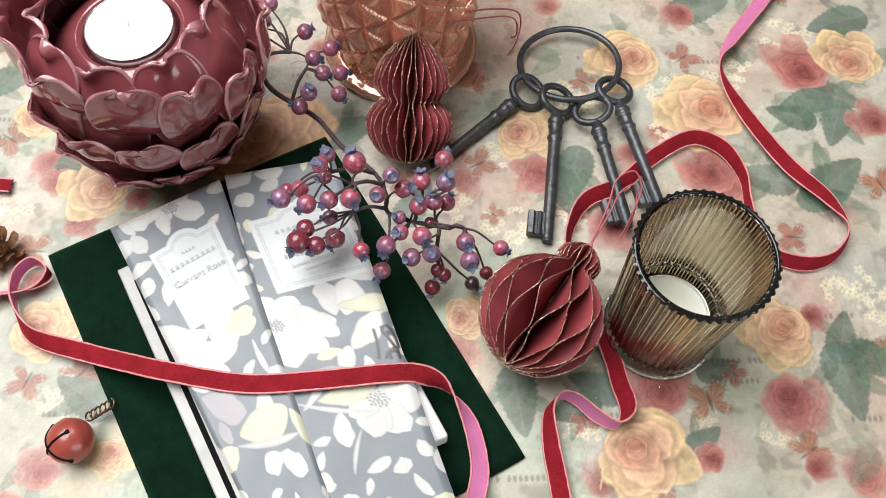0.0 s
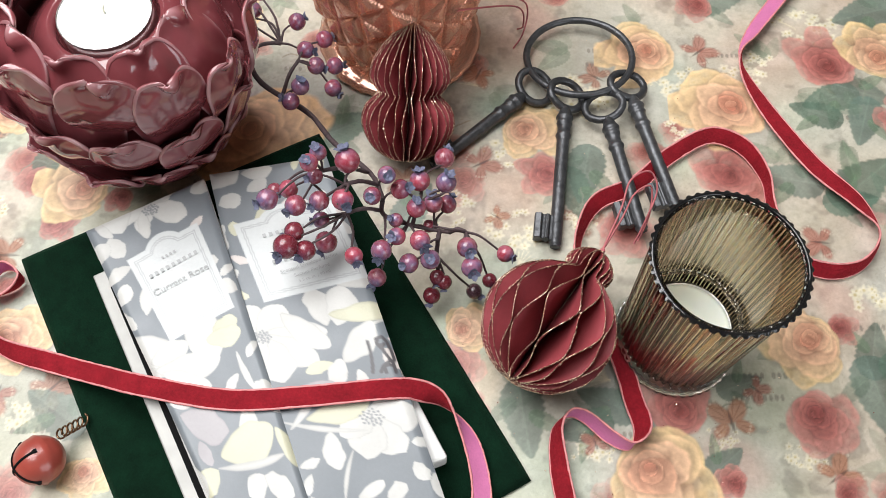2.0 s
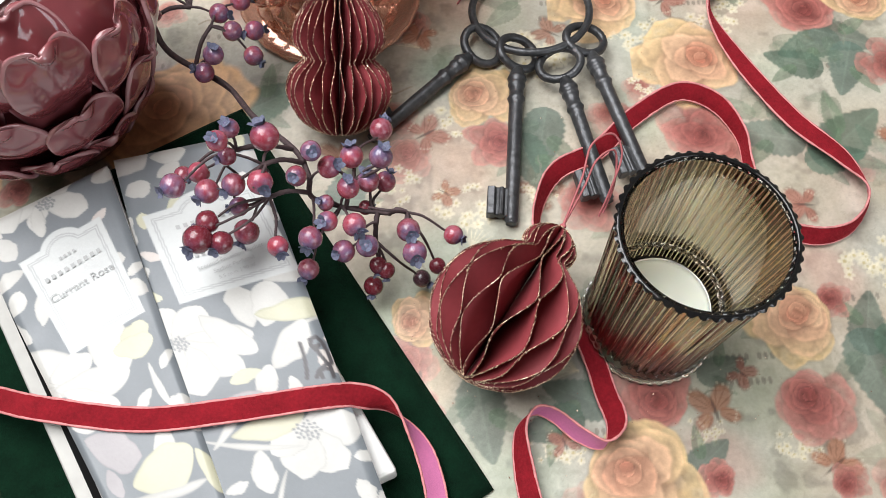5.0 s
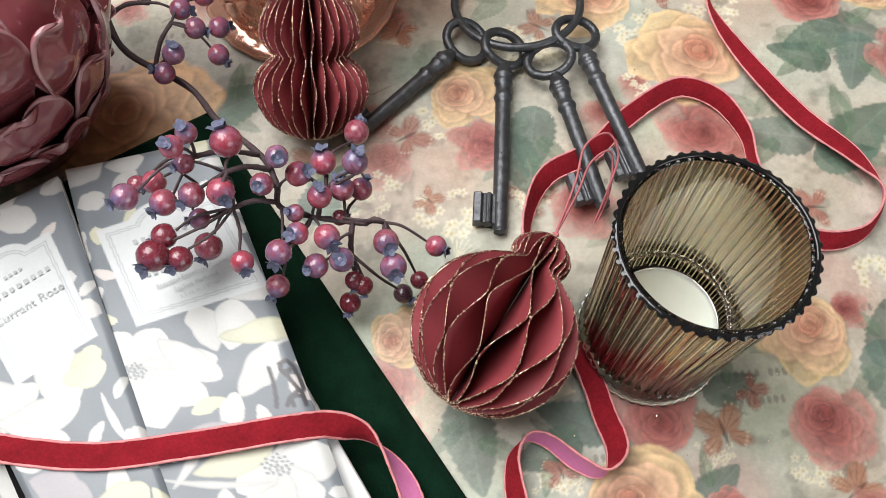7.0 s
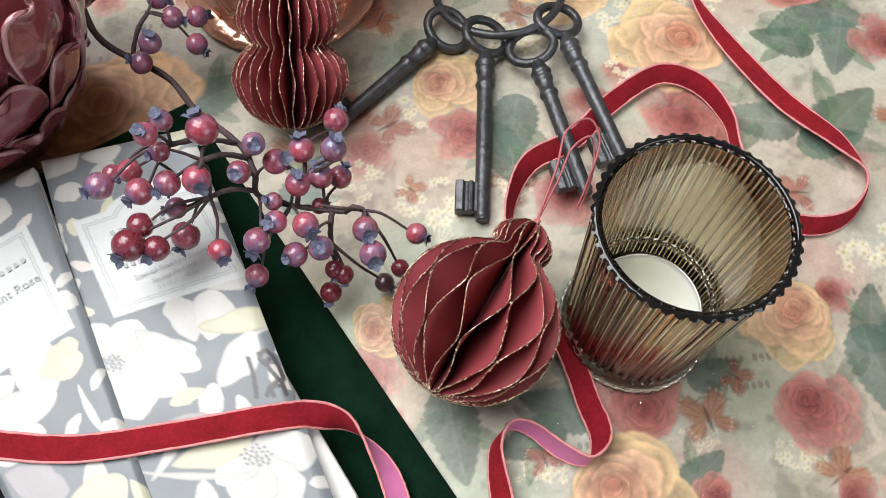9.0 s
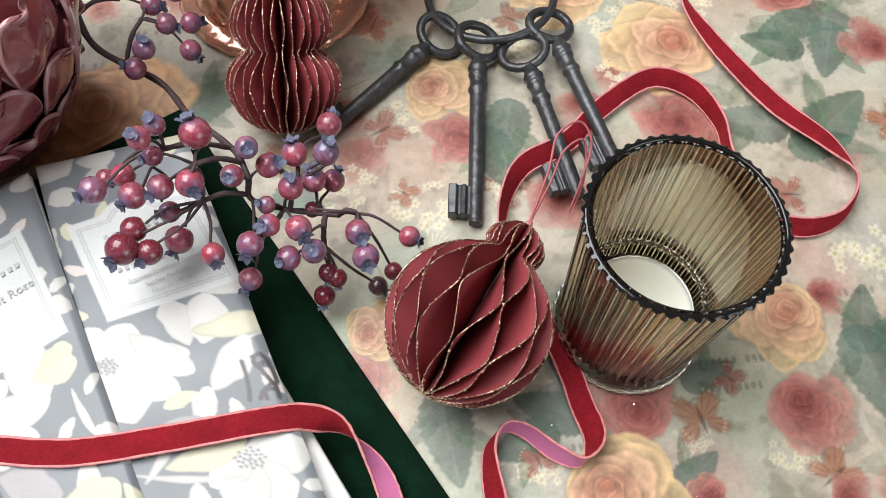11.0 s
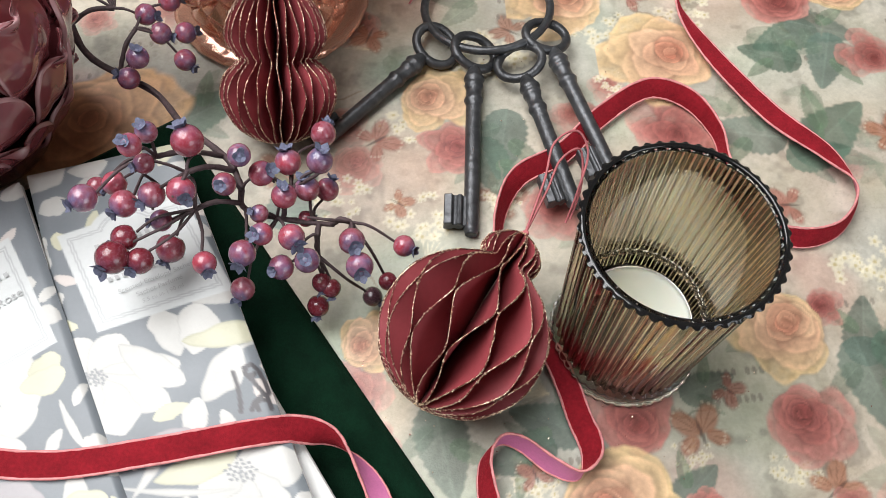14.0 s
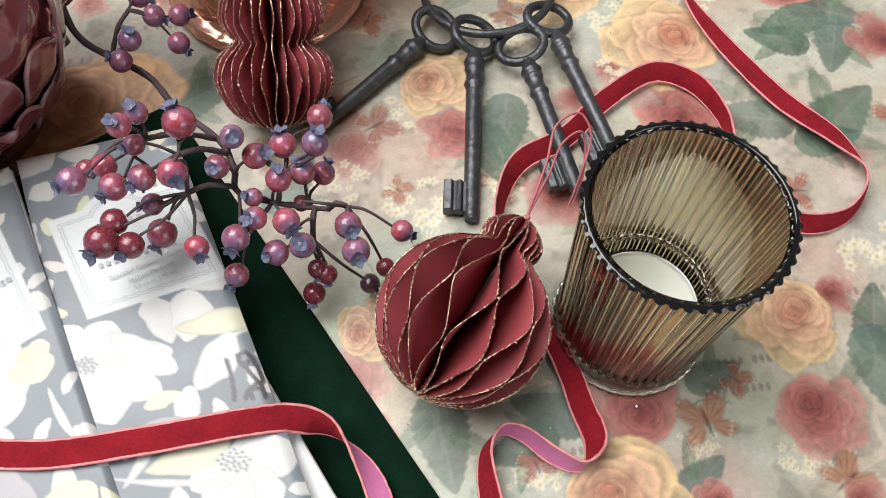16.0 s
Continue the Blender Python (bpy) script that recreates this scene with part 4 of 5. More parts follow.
ring_c = Vector((0.0848, 0.3925, 0.0125))
tagged(new("key_ring", tube("key_ring", torus_points(ring_c, Vector((1, 0, 0.05)).normalized(), Vector((0, 1, -0.08)).normalized(), 0.0362, 0.0350, 72), 0.0024, M_IRON, 10, True, 0.08, 1)),
       "dark cast iron key ring holding four old keys", "key ring")
key("old iron key pointing away under the berry sprig", (0.0545, 0.3690, 0.0075), (-0.0124, 0.3038, 0.0050), 1, 20)
key("old iron key with square bit lying flat on the cover", (0.0755, 0.3605, 0.0110), (0.0665, 0.2480, 0.0048), 1, 25)
key("old iron key crossing the red ribbon", (0.1000, 0.3520, 0.0120), (0.1205, 0.2590, 0.0100), 1, -15)
key("old iron key leaning against the smoked glass holder", (0.1165, 0.3690, 0.0130), (0.1430, 0.2740, 0.0110), 1, 15)

# ---------------------------------------------------------------- smoked ribbed glass with tealight


def tealight(at, r=0.019, h=0.017):
    root = thing("tealight", "white wax tealight candle in a thin metal cup", "candle", at=at)
    part("cup", lathe("cup", [(0.0, 0.0), (r - 0.001, 0.0), (r, 0.001), (r, h), (r - 0.0004, h + 0.0002), (r - 0.0006, h - 0.0015)], M_TIN, 40), root, at=at)
    part("wax", lathe("wax", [(0.0, h - 0.0006), (r * 0.5, h - 0.0008), (r - 0.0025, h - 0.001), (r - 0.0008, h - 0.0003), (r - 0.0007, h - 0.006)], M_WAX, 40), root, "smooth white wax", at=at)
    part("wick", tube("wick", [(0, 0, h - 0.002), (0.0003, 0, h + 0.002), (0.0015, 0.0005, h + 0.005)], 0.0006, M_WICK, 6), root, at=at)


def ribbed_glass(x, y):
    at = pose(x, y, 0.0005)
    root = thing("votive_glass", "smoky brown ribbed glass candle holder with dark scalloped rim", "candle holder", at=at)
    n = 576
    ribs = 48
    zs = [0.012, 0.0125, 0.014, 0.03, 0.05, 0.07, 0.09, 0.1060, 0.1076, 0.1082]
    prof = [(0.0325 + (z - 0.012) / 0.0935 * 0.0040, z) for z in zs]
    inner = [(r - 0.0018, z) for r, z in prof[::-1]]
    prof = prof + inner
    prof[-1] = (0.0300, 0.0135)
    prof += [(0.012, 0.0125), (0.0005, 0.0125)]
    prof = [(0.0005, 0.0105), (0.02, 0.0105), (0.0318, 0.0112)] + prof
    part("body", lathe("body", prof, M_SMOKE_GLASS, n, lambda a, k: 1 + (0.074 * abs(sin(a * ribs / 2)) - 0.044 if 3 <= k <= 12 else 0.0)), root, at=at)
    rim = [(0.0372 + 0.0011 * cos(2 * pi * q / 10), 0.1083 + 0.0010 * sin(2 * pi * q / 10)) for q in range(11)]
    part("rim", lathe("rim", rim, M_RIM_GLASS, 360, lambda a, k: 1 + (0.042 * (abs(sin(a * 24)) - 0.35) if k in (0, 8, 9, 10) else 0)), root, "thick dark scalloped rim", at=at)
    foot = [(0.0005, 0.0002), (0.030, 0.0), (0.0345, 0.0006), (0.0356, 0.0025), (0.0345, 0.0045), (0.0330, 0.0060), (0.0345, 0.0078), (0.0335, 0.0098), (0.030, 0.0103), (0.0005, 0.0103)]
    part("foot", lathe("foot", foot, M_CLEAR_GLASS, 360, lambda a, k: 1 + (0.028 * (abs(sin(a * 22)) - 0.6) if 2 <= k <= 7 else 0)), root, "clear scalloped glass foot", at=at)
    # added disc, nearly black: keeps the table from showing through, darkens the lower front
    dark_disc = [(0.0003, 0.0128), (0.0288, 0.0128), (0.0294, 0.0133), (0.0288, 0.0138), (0.0003, 0.0138)]
    part("base", lathe("base", dark_disc, M_RIM_GLASS, 64), root, "added dark disc that darkens the view through the glass floor", at=at)
    ring = [(0.0268, 0.0140), (0.0292, 0.0128), (0.0294, 0.0190), (0.0288, 0.0215), (0.0278, 0.0205), (0.0268, 0.0140)]
    part("inner_ring", lathe("inner_ring", ring, M_RING_GLASS, 320, lambda a, k: 1 + 0.030 * (abs(sin(a * 24)) - 0.6)), root, "dark beaded ring round the candle", at=at)
    beads = [(0.0299 + 0.0014 * cos(2 * pi * q / 8), 0.0318 + 0.0020 * sin(2 * pi * q / 8)) for q in range(9)]
    part("bead_ring", lathe("bead_ring", beads, M_CLEAR_GLASS, 352, lambda a, k: 1 + (0.030 * (abs(sin(a * 22)) - 1) * -1 if 2 <= k <= 6 else 0)), root, "clear beaded ring inside the glass", at=at)
    tealight(pose(0.1365, 0.1915, 0.0144), 0.0258, 0.013)


ribbed_glass(0.1359, 0.1922)

# ---------------------------------------------------------------- honeycomb paper ornaments


def flakes(name, pts, seed, spread, size):
    """Glitter flakes scattered close along a line of points."""
    rnd = random.Random(seed)
    v, f = [], []
    for p, q in zip(pts, pts[1:]):
        p, q = Vector(p), Vector(q)
        for _ in range(max(1, int((q - p).length / 0.0007))):
            if rnd.random() < 0.25:
                continue
            c = p.lerp(q, rnd.random()) + Vector([rnd.gauss(0, spread) for _ in range(3)])
            r = size * rnd.uniform(0.5, 1.0) * (1.7 if rnd.random() < 0.12 else 1.0)
            x = Vector([rnd.gauss(0, 1) for _ in range(3)]).normalized()
            y = x.orthogonal().normalized()
            z = x.cross(y)
            b = len(v)
            v += [c + x * r, c - x * r, c + y * r, c - y * r, c + z * r * 0.4, c - z * r * 0.4]
            f += [(b + i, b + j, b + k) for i, j, k in ((0, 2, 4), (2, 1, 4), (1, 3, 4), (3, 0, 4), (2, 0, 5), (1, 2, 5), (3, 1, 5), (0, 3, 5))]
    return mesh_from(name, v, f, M_FLAKE, False)


def honeycomb(name, label, m, profile, sheets, wave, touch, grit, spread=None):
    """Paper leaves round the z axis, glued turn by turn so that they open into cells; the rims are dusted with glitter."""
    root = thing(name, label, "ornament", at=m)
    pts = catmull([(r, z) for r, z in profile], 8)
    zmin, zmax = pts[0][1], pts[-1][1]
    base = [2 * pi * i / sheets for i in range(sheets)]
    if spread:
        base = [spread(b) for b in base]
    for i in range(sheets):
        sgn = 1 if i % 2 else -1
        ahead = (base[(i + 1) % sheets] - base[i]) % (2 * pi) / 2
        behind = (base[i] - base[i - 1]) % (2 * pi) / 2
        v, rim = [], []
        for r, z in pts:
            w = (z - zmin) / (zmax - zmin)
            swing = sgn * math.asin(0.93 * cos(wave * pi * w + 0.5)) / math.asin(0.93)
            swing *= touch * (ahead if swing > 0 else behind)
            for q in range(6):
                rr = 0.0006 + (r - 0.0006) * q / 5
                a = base[i] + swing * (q / 5) ** 0.6 * min(1, r / 0.010)
                v.append((rr * cos(a), rr * sin(a), z))
            rim.append(v[-1])
        part("paper_leaf", mesh_from("paper_leaf", v, grid_faces(len(pts), 6), M_PAPER_RED), root, at=m)
        band = part("glitter_rim", tube("glitter_rim", rim, 0.00024, M_GLITTER, 5, rough=0.5, seed=i), root, "coarse copper glitter along the paper edge", at=m)
        part("glitter_dust", flakes("glitter_dust", rim, 50 + i, 0.00018, grit), band, "bright gold glitter flakes", at=m)
    return root


def frame_at(c, ax):
    """A place with its z axis along ax."""
    sx = ax.cross(Vector((0, 0, 1))).normalized()
    sy = ax.cross(sx)
    m = Matrix.Identity(4)
    for i in range(3):
        m[i][0], m[i][1], m[i][2], m[i][3] = sx[i], sy[i], ax[i], c[i]
    return m


c = Vector((0.0575, 0.1830, 0.0375))
ax = Vector((0.034, 0.050, 0.006)).normalized()
ball_prof = [(0.001, -0.0368), (0.012, -0.0348), (0.025, -0.0275), (0.0345, -0.014), (0.0375, 0.0), (0.0350, 0.013), (0.0275, 0.0245), (0.0185, 0.0315), (0.0132, 0.0355), (0.0142, 0.0400), (0.0135, 0.0445), (0.0085, 0.0500), (0.002, 0.0535)]
bauble = honeycomb("paper_bauble", "burgundy honeycomb paper bauble with copper glitter edges, lying on its side", frame_at(c, ax), ball_prof, 36, 4, 0.85, 0.00050, lambda t: t + 0.52 * sin(t - 1.5 * pi - 0.6))
knot_l = c + ax * 0.0545
part("knot", tube("knot", torus_points(knot_l, ax.orthogonal().normalized(), ax, 0.0011, 0.0009, 12), 0.0010, M_CORD, 6, True), bauble, "small knot of dusky pink cord", Matrix.Identity(4))
lean_c = Vector((-0.0285, 0.3205, 0.0322))
lean_ax = Vector((0.0020, 0.0440, 0.0455)).normalized()
leaning = honeycomb("paper_ornament", "burgundy honeycomb paper double-bulb ornament with glittered edges, leaning back", frame_at(lean_c, lean_ax),
          [(0.001, -0.026), (0.012, -0.0245), (0.023, -0.0165), (0.0293, -0.003), (0.0275, 0.0075), (0.0212, 0.0142), (0.0192, 0.0165), (0.0215, 0.0192), (0.0252, 0.027), (0.0225, 0.038), (0.0145, 0.0490), (0.0065, 0.0565), (0.0015, 0.060)], 32, 6, 0.34, 0.00034)
knot_b = lean_c + lean_ax * 0.0625
part("knot", tube("knot", torus_points(knot_b, Vector((1, 0, 0)), lean_ax, 0.0012, 0.0010, 12), 0.0011, M_CORD, 6, True), leaning, "small knot of pink cord", Matrix.Identity(4))


def cord(root, pts, r=0.0006):
    part("hanging_cord", tube("hanging_cord", catmull(pts, 10), r, M_CORD, 6), root, "thin dusky pink hanging cord", Matrix.Identity(4))


cord(bauble, [knot_l, (0.098, 0.250, 0.052), (0.104, 0.268, 0.055), (0.116, 0.276, 0.053), (0.1215, 0.268, 0.046), (0.117, 0.255, 0.034), (0.112, 0.245, 0.020)])
cord(bauble, [knot_l, (0.099, 0.246, 0.049), (0.107, 0.262, 0.050), (0.118, 0.270, 0.046), (0.119, 0.258, 0.034), (0.114, 0.246, 0.022)])
cord(leaning, [knot_b, (-0.005, 0.374, 0.078), (0.022, 0.396, 0.062), (0.042, 0.411, 0.045), (0.048, 0.419, 0.025), (0.046, 0.414, 0.008), (0.040, 0.407, 0.001)])
cord(leaning, [knot_b, (-0.008, 0.370, 0.075), (0.010, 0.379, 0.070), (0.034, 0.401, 0.050), (0.044, 0.415, 0.030), (0.046, 0.418, 0.012), (0.043, 0.425, 0.001)])

# ---------------------------------------------------------------- ceramic artichoke holder


def petal_mesh(width, length, seed):
    """A glazed petal: u across, v from root to tip, cupped, its rim turned out, wavy and nipped at the tip. Local x across, z up, y outward."""
    rnd = random.Random(seed)
    nu, nv = 27, 19
    ph = rnd.random() * 6
    nip = rnd.uniform(-0.28, 0.28)
    depth = rnd.uniform(0.6, 1.2)
    front, col = [], []
    for i in range(nu):
        u = -1 + 2 * i / (nu - 1)
        for j in range(nv):
            v = j / (nv - 1)
            prof = (0.62 + 0.38 * sin(pi * min(0.5, v * 0.85)) if v < 0.58 else max(0.0, 1 - ((v - 0.58) / 0.42) ** 2.8) ** 0.5)
            x = u * width * max(prof, 0.03)
            q = x / width
            edge = max(abs(u) ** 6, smooth_e(v, 0.84, 1.0))
            near = math.exp(-((q - nip) / 0.15) ** 2)
            top_v = v * length * (1 - 0.08 * q * q) - 0.11 * length * depth * near * v ** 7
            cup = -0.40 * width * q * q * (0.5 + 0.5 * v)
            belly = 0.17 * length * sin(pi * v * 0.9)
            curl = 0.07 * length * edge * v + 0.10 * length * depth * near * smooth_e(v, 0.72, 1.0) + 0.07 * width * sin(q * 5.0 + ph) * v ** 4 + 0.07 * width * noise.noise((q * 2, v * 2, seed * 1.3))
            front.append((x, belly + cup + curl, top_v))
            pale = min(1.0, max(0.0, (0.55 + 0.8 * noise.noise((u * 3, v * 4, seed))) * max(abs(u) ** 24, smooth_e(v, 0.955, 1.0))))
            b = np.array((0.215, 0.052, 0.060)) * (1 - pale) + np.array((0.50, 0.30, 0.31)) * pale
            col.append(b * (1 + 0.18 * noise.noise((x * 90, top_v * 90, seed))))
    me = mesh_from("petal", front, grid_faces(nu, nv), M_CERAMIC)
    paint(me, np.array(col))
    return me


def smooth_e(x, a, b):
    t = min(max((x - a) / (b - a), 0), 1)
    return t * t * (3 - 2 * t)


def artichoke(x, y):
    at = pose(x, y, 0.0005)
    root = thing("artichoke_candle_holder", "glossy burgundy ceramic candle holder shaped like an artichoke", "candle holder", at=at)
    prof = [(0.0, 0.0), (0.034, 0.0), (0.038, 0.006), (0.045, 0.025), (0.051, 0.055), (0.052, 0.085), (0.047, 0.108), (0.037, 0.116), (0.0315, 0.1185), (0.0290, 0.118), (0.0278, 0.114), (0.0272, 0.105), (0.0, 0.105)]
    me = lathe("body", prof, M_CERAMIC, 64)
    paint(me, np.ones((len(me.vertices), 3)) * np.array((0.17, 0.040, 0.046)))
    part("body", me, root, at=at)
    # each ring: petals, tip radius, tip height, half width, length, outward lean, first bearing, how much higher one side stands, how much wider
    rings = [
        (11, 0.0605, 0.055, 0.0195, 0.046, 30, -73, 0.010, 0.006), (11, 0.0640, 0.090, 0.0210, 0.053, 20, -75, 0.016, 0.001),
        (11, 0.0620, 0.133, 0.0220, 0.058, 8, -82, 0.020, -0.006), (10, 0.0330, 0.135, 0.0235, 0.066, -23, -56, 0.004, 0.0),
    ]
    for k, (n, r, z, w, l, lean, first, rise, wide) in enumerate(rings):
        for i in range(n):
            jit = random.Random(31 * k + i)
            a = radians(first + 360 * i / n + jit.uniform(-3, 3))
            tilt = radians(lean + jit.uniform(-4, 4))
            rr = r + wide * cos(a - radians(-150)) - l * sin(tilt)
            zz = max(z + rise * cos(a - radians(-125)) + jit.uniform(-0.002, 0.002) - l * cos(tilt), 0.003)
            m = at @ Matrix.Translation((rr * cos(a), rr * sin(a), zz)) @ Matrix.Rotation(a - pi / 2, 4, "Z") @ Matrix.Rotation(-tilt, 4, "X") @ Matrix.Rotation(radians(jit.uniform(-8, 8)), 4, "Y")
            ob = part("petal", petal_mesh(w * jit.uniform(0.92, 1.08), l, 31 * k + i), root, at=m)
            s = ob.modifiers.new("thick", "SOLIDIFY")
            s.thickness = 0.0024
            s.offset = -1
            b = ob.modifiers.new("round", "SUBSURF")
            b.levels = b.render_levels = 1
    tealight(pose(x, y, 0.1062), 0.0255, 0.015)


artichoke(-0.189, 0.319)

# ---------------------------------------------------------------- copper cut-glass bowl


def copper_bowl(x, y):
    at = pose(x, y, 0.0005)
    root = thing("copper_glass_holder", "copper pink pressed glass candle holder with star-cut facets", "candle holder", at=at)
    foot = [(0.0005, 0.0), (0.050, 0.0), (0.0565, 0.0015), (0.0575, 0.004), (0.054, 0.0065), (0.044, 0.009), (0.0005, 0.009)]
    part("foot", lathe("foot", foot, M_COPPER_GLASS, 96, lambda a, k: 1 + 0.008 * sin(a * 24) * (2 <= k <= 4)), root, "wide pressed glass foot", at=at)
    n, rows_z = 396, 100
    v = []
    cells = 10
    for i in range(n):
        a = 2 * pi * i / n
        for j in range(rows_z):
            s = j / (rows_z - 1)
            z = 0.0095 + 0.120 * s
            r = 0.0455 + 0.020 * s ** 0.8
            # star cuts: upright, level and slanting grooves that meet in points
            U = a / (2 * pi) * cells
            V = s * 4.2 + 0.5
            g, rise = 0, 1
            for w_ in (2 * U, U + V, U - V):
                dd = abs(w_ - round(w_)) * (0.5 if w_ == 2 * U else 1.0)
                g = max(g, 1 - dd / 0.075)
                rise = min(rise, dd)
            r += 0.012 * rise - 0.0012 * max(g, 0)
            v.append((r * cos(a), r * sin(a), z))
    f = grid_faces(n, rows_z, close_u=True)
    m_in = len(v)
    for i in range(n):
        a = 2 * pi * i / n
        for z, r in ((0.1290, 0.0620), (0.06, 0.0520), (0.0135, 0.0400), (0.0125, 0.0005)):
            v.append((r * cos(a), r * sin(a), z))
    for i in range(n):
        k = (i + 1) % n
        f.append((i * rows_z + rows_z - 1, k * rows_z + rows_z - 1, m_in + k * 4, m_in + i * 4))
        for j in range(3):
            f.append((m_in + i * 4 + j, m_in + k * 4 + j, m_in + k * 4 + j + 1, m_in + i * 4 + j + 1))
    part("bowl", mesh_from("bowl", v, f, M_COPPER_GLASS, False), root, "star-cut glass bowl", at=at)


copper_bowl(-0.041, 0.414)

# ---------------------------------------------------------------- berry sprig
# centre and radius of each berry of the large clusters
BERRIES_P = [
    (-0.071, 0.256, 0.09, 0.0047), (-0.073, 0.243, 0.1, 0.0049), (-0.097, 0.232, 0.079, 0.0059), (-0.096, 0.243, 0.07, 0.0043),
    (-0.088, 0.243, 0.072, 0.0053), (-0.083, 0.233, 0.072, 0.0059), (-0.069, 0.232, 0.08, 0.0055), (-0.056, 0.231, 0.084, 0.0059),
    (-0.056, 0.256, 0.083, 0.007), (-0.07, 0.23, 0.062, 0.0048), (-0.083, 0.22, 0.066, 0.0056), (-0.086, 0.21, 0.068, 0.007),
    (-0.076, 0.21, 0.064, 0.0056), (-0.067, 0.22, 0.055, 0.0063), (-0.05, 0.209, 0.062, 0.0051), (-0.034, 0.248, 0.083, 0.005),
    (-0.042, 0.241, 0.072, 0.0051), (-0.017, 0.257, 0.063, 0.006), (-0.027, 0.247, 0.07, 0.0056), (-0.004, 0.285, 0.044, 0.0062),
]
BERRIES_Q = [
    (-0.002, 0.252, 0.071, 0.0059), (-0.018, 0.239, 0.064, 0.0056), (-0.009, 0.246, 0.058, 0.0057), (-0.029, 0.233, 0.06, 0.0041),
    (-0.028, 0.224, 0.058, 0.0051), (-0.036, 0.216, 0.056, 0.0059), (-0.039, 0.208, 0.037, 0.0055), (-0.015, 0.222, 0.058, 0.0058),
    (-0.021, 0.214, 0.045, 0.0057), (-0.009, 0.214, 0.051, 0.0056), (-0.005, 0.213, 0.03, 0.0046), (-0.001, 0.211, 0.028, 0.0046),
    (-0.008, 0.207, 0.017, 0.0052), (0.011, 0.218, 0.06, 0.0058), (0.014, 0.208, 0.056, 0.006), (0.025, 0.212, 0.031, 0.0043),
    (0.017, 0.213, 0.012, 0.0048), (0.033, 0.223, 0.044, 0.005), (-0.001, 0.25, 0.05, 0.0054), (-0.011, 0.238, 0.045, 0.0038),
    (-0.072, 0.244, 0.085, 0.0044),
]
# centres of the bluish berries up the stem
BERRIES_UP = [
    (-0.1024, 0.3252, 0.0396), (-0.095, 0.3286, 0.051), (-0.1036, 0.3805, 0.05), (-0.0854, 0.3711, 0.045),
    (-0.0965, 0.362, 0.045), (-0.0895, 0.3536, 0.04), (-0.0784, 0.3581, 0.035), (-0.0787, 0.3441, 0.03),
    (-0.1399, 0.3955, 0.05), (-0.1332, 0.3889, 0.05), (-0.1489, 0.3916, 0.05), (-0.1290, 0.3990, 0.056),
]
FROSTED = (2, 9, 15, 20, 25, 28, 29, 34)
WINE = (10, 11, 12, 30, 31, 32, 35, 36)
BERRIES = BERRIES_P + BERRIES_Q + [(x, y, z, 0.0057) for x, y, z in BERRIES_UP]


def berry_mesh(r, seed):
    rnd = random.Random(seed)
    nu, nv = 18, 12
    v, col = [], []
    frost = rnd.random() ** 1.6
    for i in range(nu):
        for j in range(nv + 1):
            th, ph = 2 * pi * i / nu, pi * j / nv
            d = Vector((sin(ph) * cos(th), sin(ph) * sin(th), cos(ph)))
            k = r * (1 + 0.03 * noise.noise(d * 2 + Vector((seed, 0, 0))) - 0.10 * (d.z < -0.93))
            v.append(d * k)
            blue = min(max((d.z - 0.45 + 0.5 * noise.noise(d * 2.2 + Vector((seed * 3.1, 0, 0)))) * 1.5 * (0.45 + frost), 0), 0.85)
            red = np.array((0.33, 0.040, 0.062)) * (0.55 + 0.55 * ((seed * 37) % 10) / 10)
            dust = min(max(0.35 + 0.9 * noise.noise(d * 3.5 + Vector((0, seed * 1.7, 0))), 0), 0.8) * (0.40 + 0.6 * frost)
            if seed in WINE:
                red, dust, blue = np.array((0.15, 0.012, 0.02)), dust * 0.25, blue * 0.25
            if seed == 36:
                red = np.array((0.04, 0.018, 0.022))
            red = red * (1 - dust) + np.array((0.40, 0.20, 0.26)) * dust
            if seed >= 41 or seed in FROSTED:
                blue = max(blue, 0.32 + 0.6 * noise.noise(d * 2.5 + Vector((seed, 0, 0))) + 0.25 * d.z)
            blue = min(max(blue, 0), 0.9)
            col.append(red * (1 - blue) + np.array((0.12, 0.12, 0.23)) * blue)
    me = mesh_from("berry", v, grid_faces(nu, nv + 1, close_u=True), M_BERRY)
    paint(me, np.array(col))
    return me


def calyx_mesh(r, seed):
    """A little crown of pointed sepals at the top of a berry."""
    rnd = random.Random(seed)
    v, f = [], []
    n = 5
    for k in range(n):
        a = 2 * pi * k / n + rnd.uniform(-0.25, 0.25)
        out = rnd.uniform(0.40, 0.80) * r
        b = len(v)
        for s, (w, h, o) in enumerate(((0.26, 0.90, 0.14), (0.42, 1.08, 0.42), (0.30, 1.24, 0.68), (0.02, 1.32 + rnd.uniform(-0.12, 0.15), 0.85))):
            for q in (-1, 1):
                x, y = o * out / 0.85, q * w * r * 0.8
                v.append((x * cos(a) - y * sin(a), x * sin(a) + y * cos(a), h * r))
        for s in range(3):
            f.append((b + 2 * s, b + 2 * s + 1, b + 2 * s + 3, b + 2 * s + 2))
    b = len(v)
    for k in range(8):
        a = 2 * pi * k / 8
        v.append((0.22 * r * cos(a), 0.22 * r * sin(a), 0.95 * r))
    v.append((0, 0, 1.12 * r))
    for k in range(8):
        f.append((b + k, b + (k + 1) % 8, b + 8))
    return mesh_from("calyx", v, f, M_CALYX)


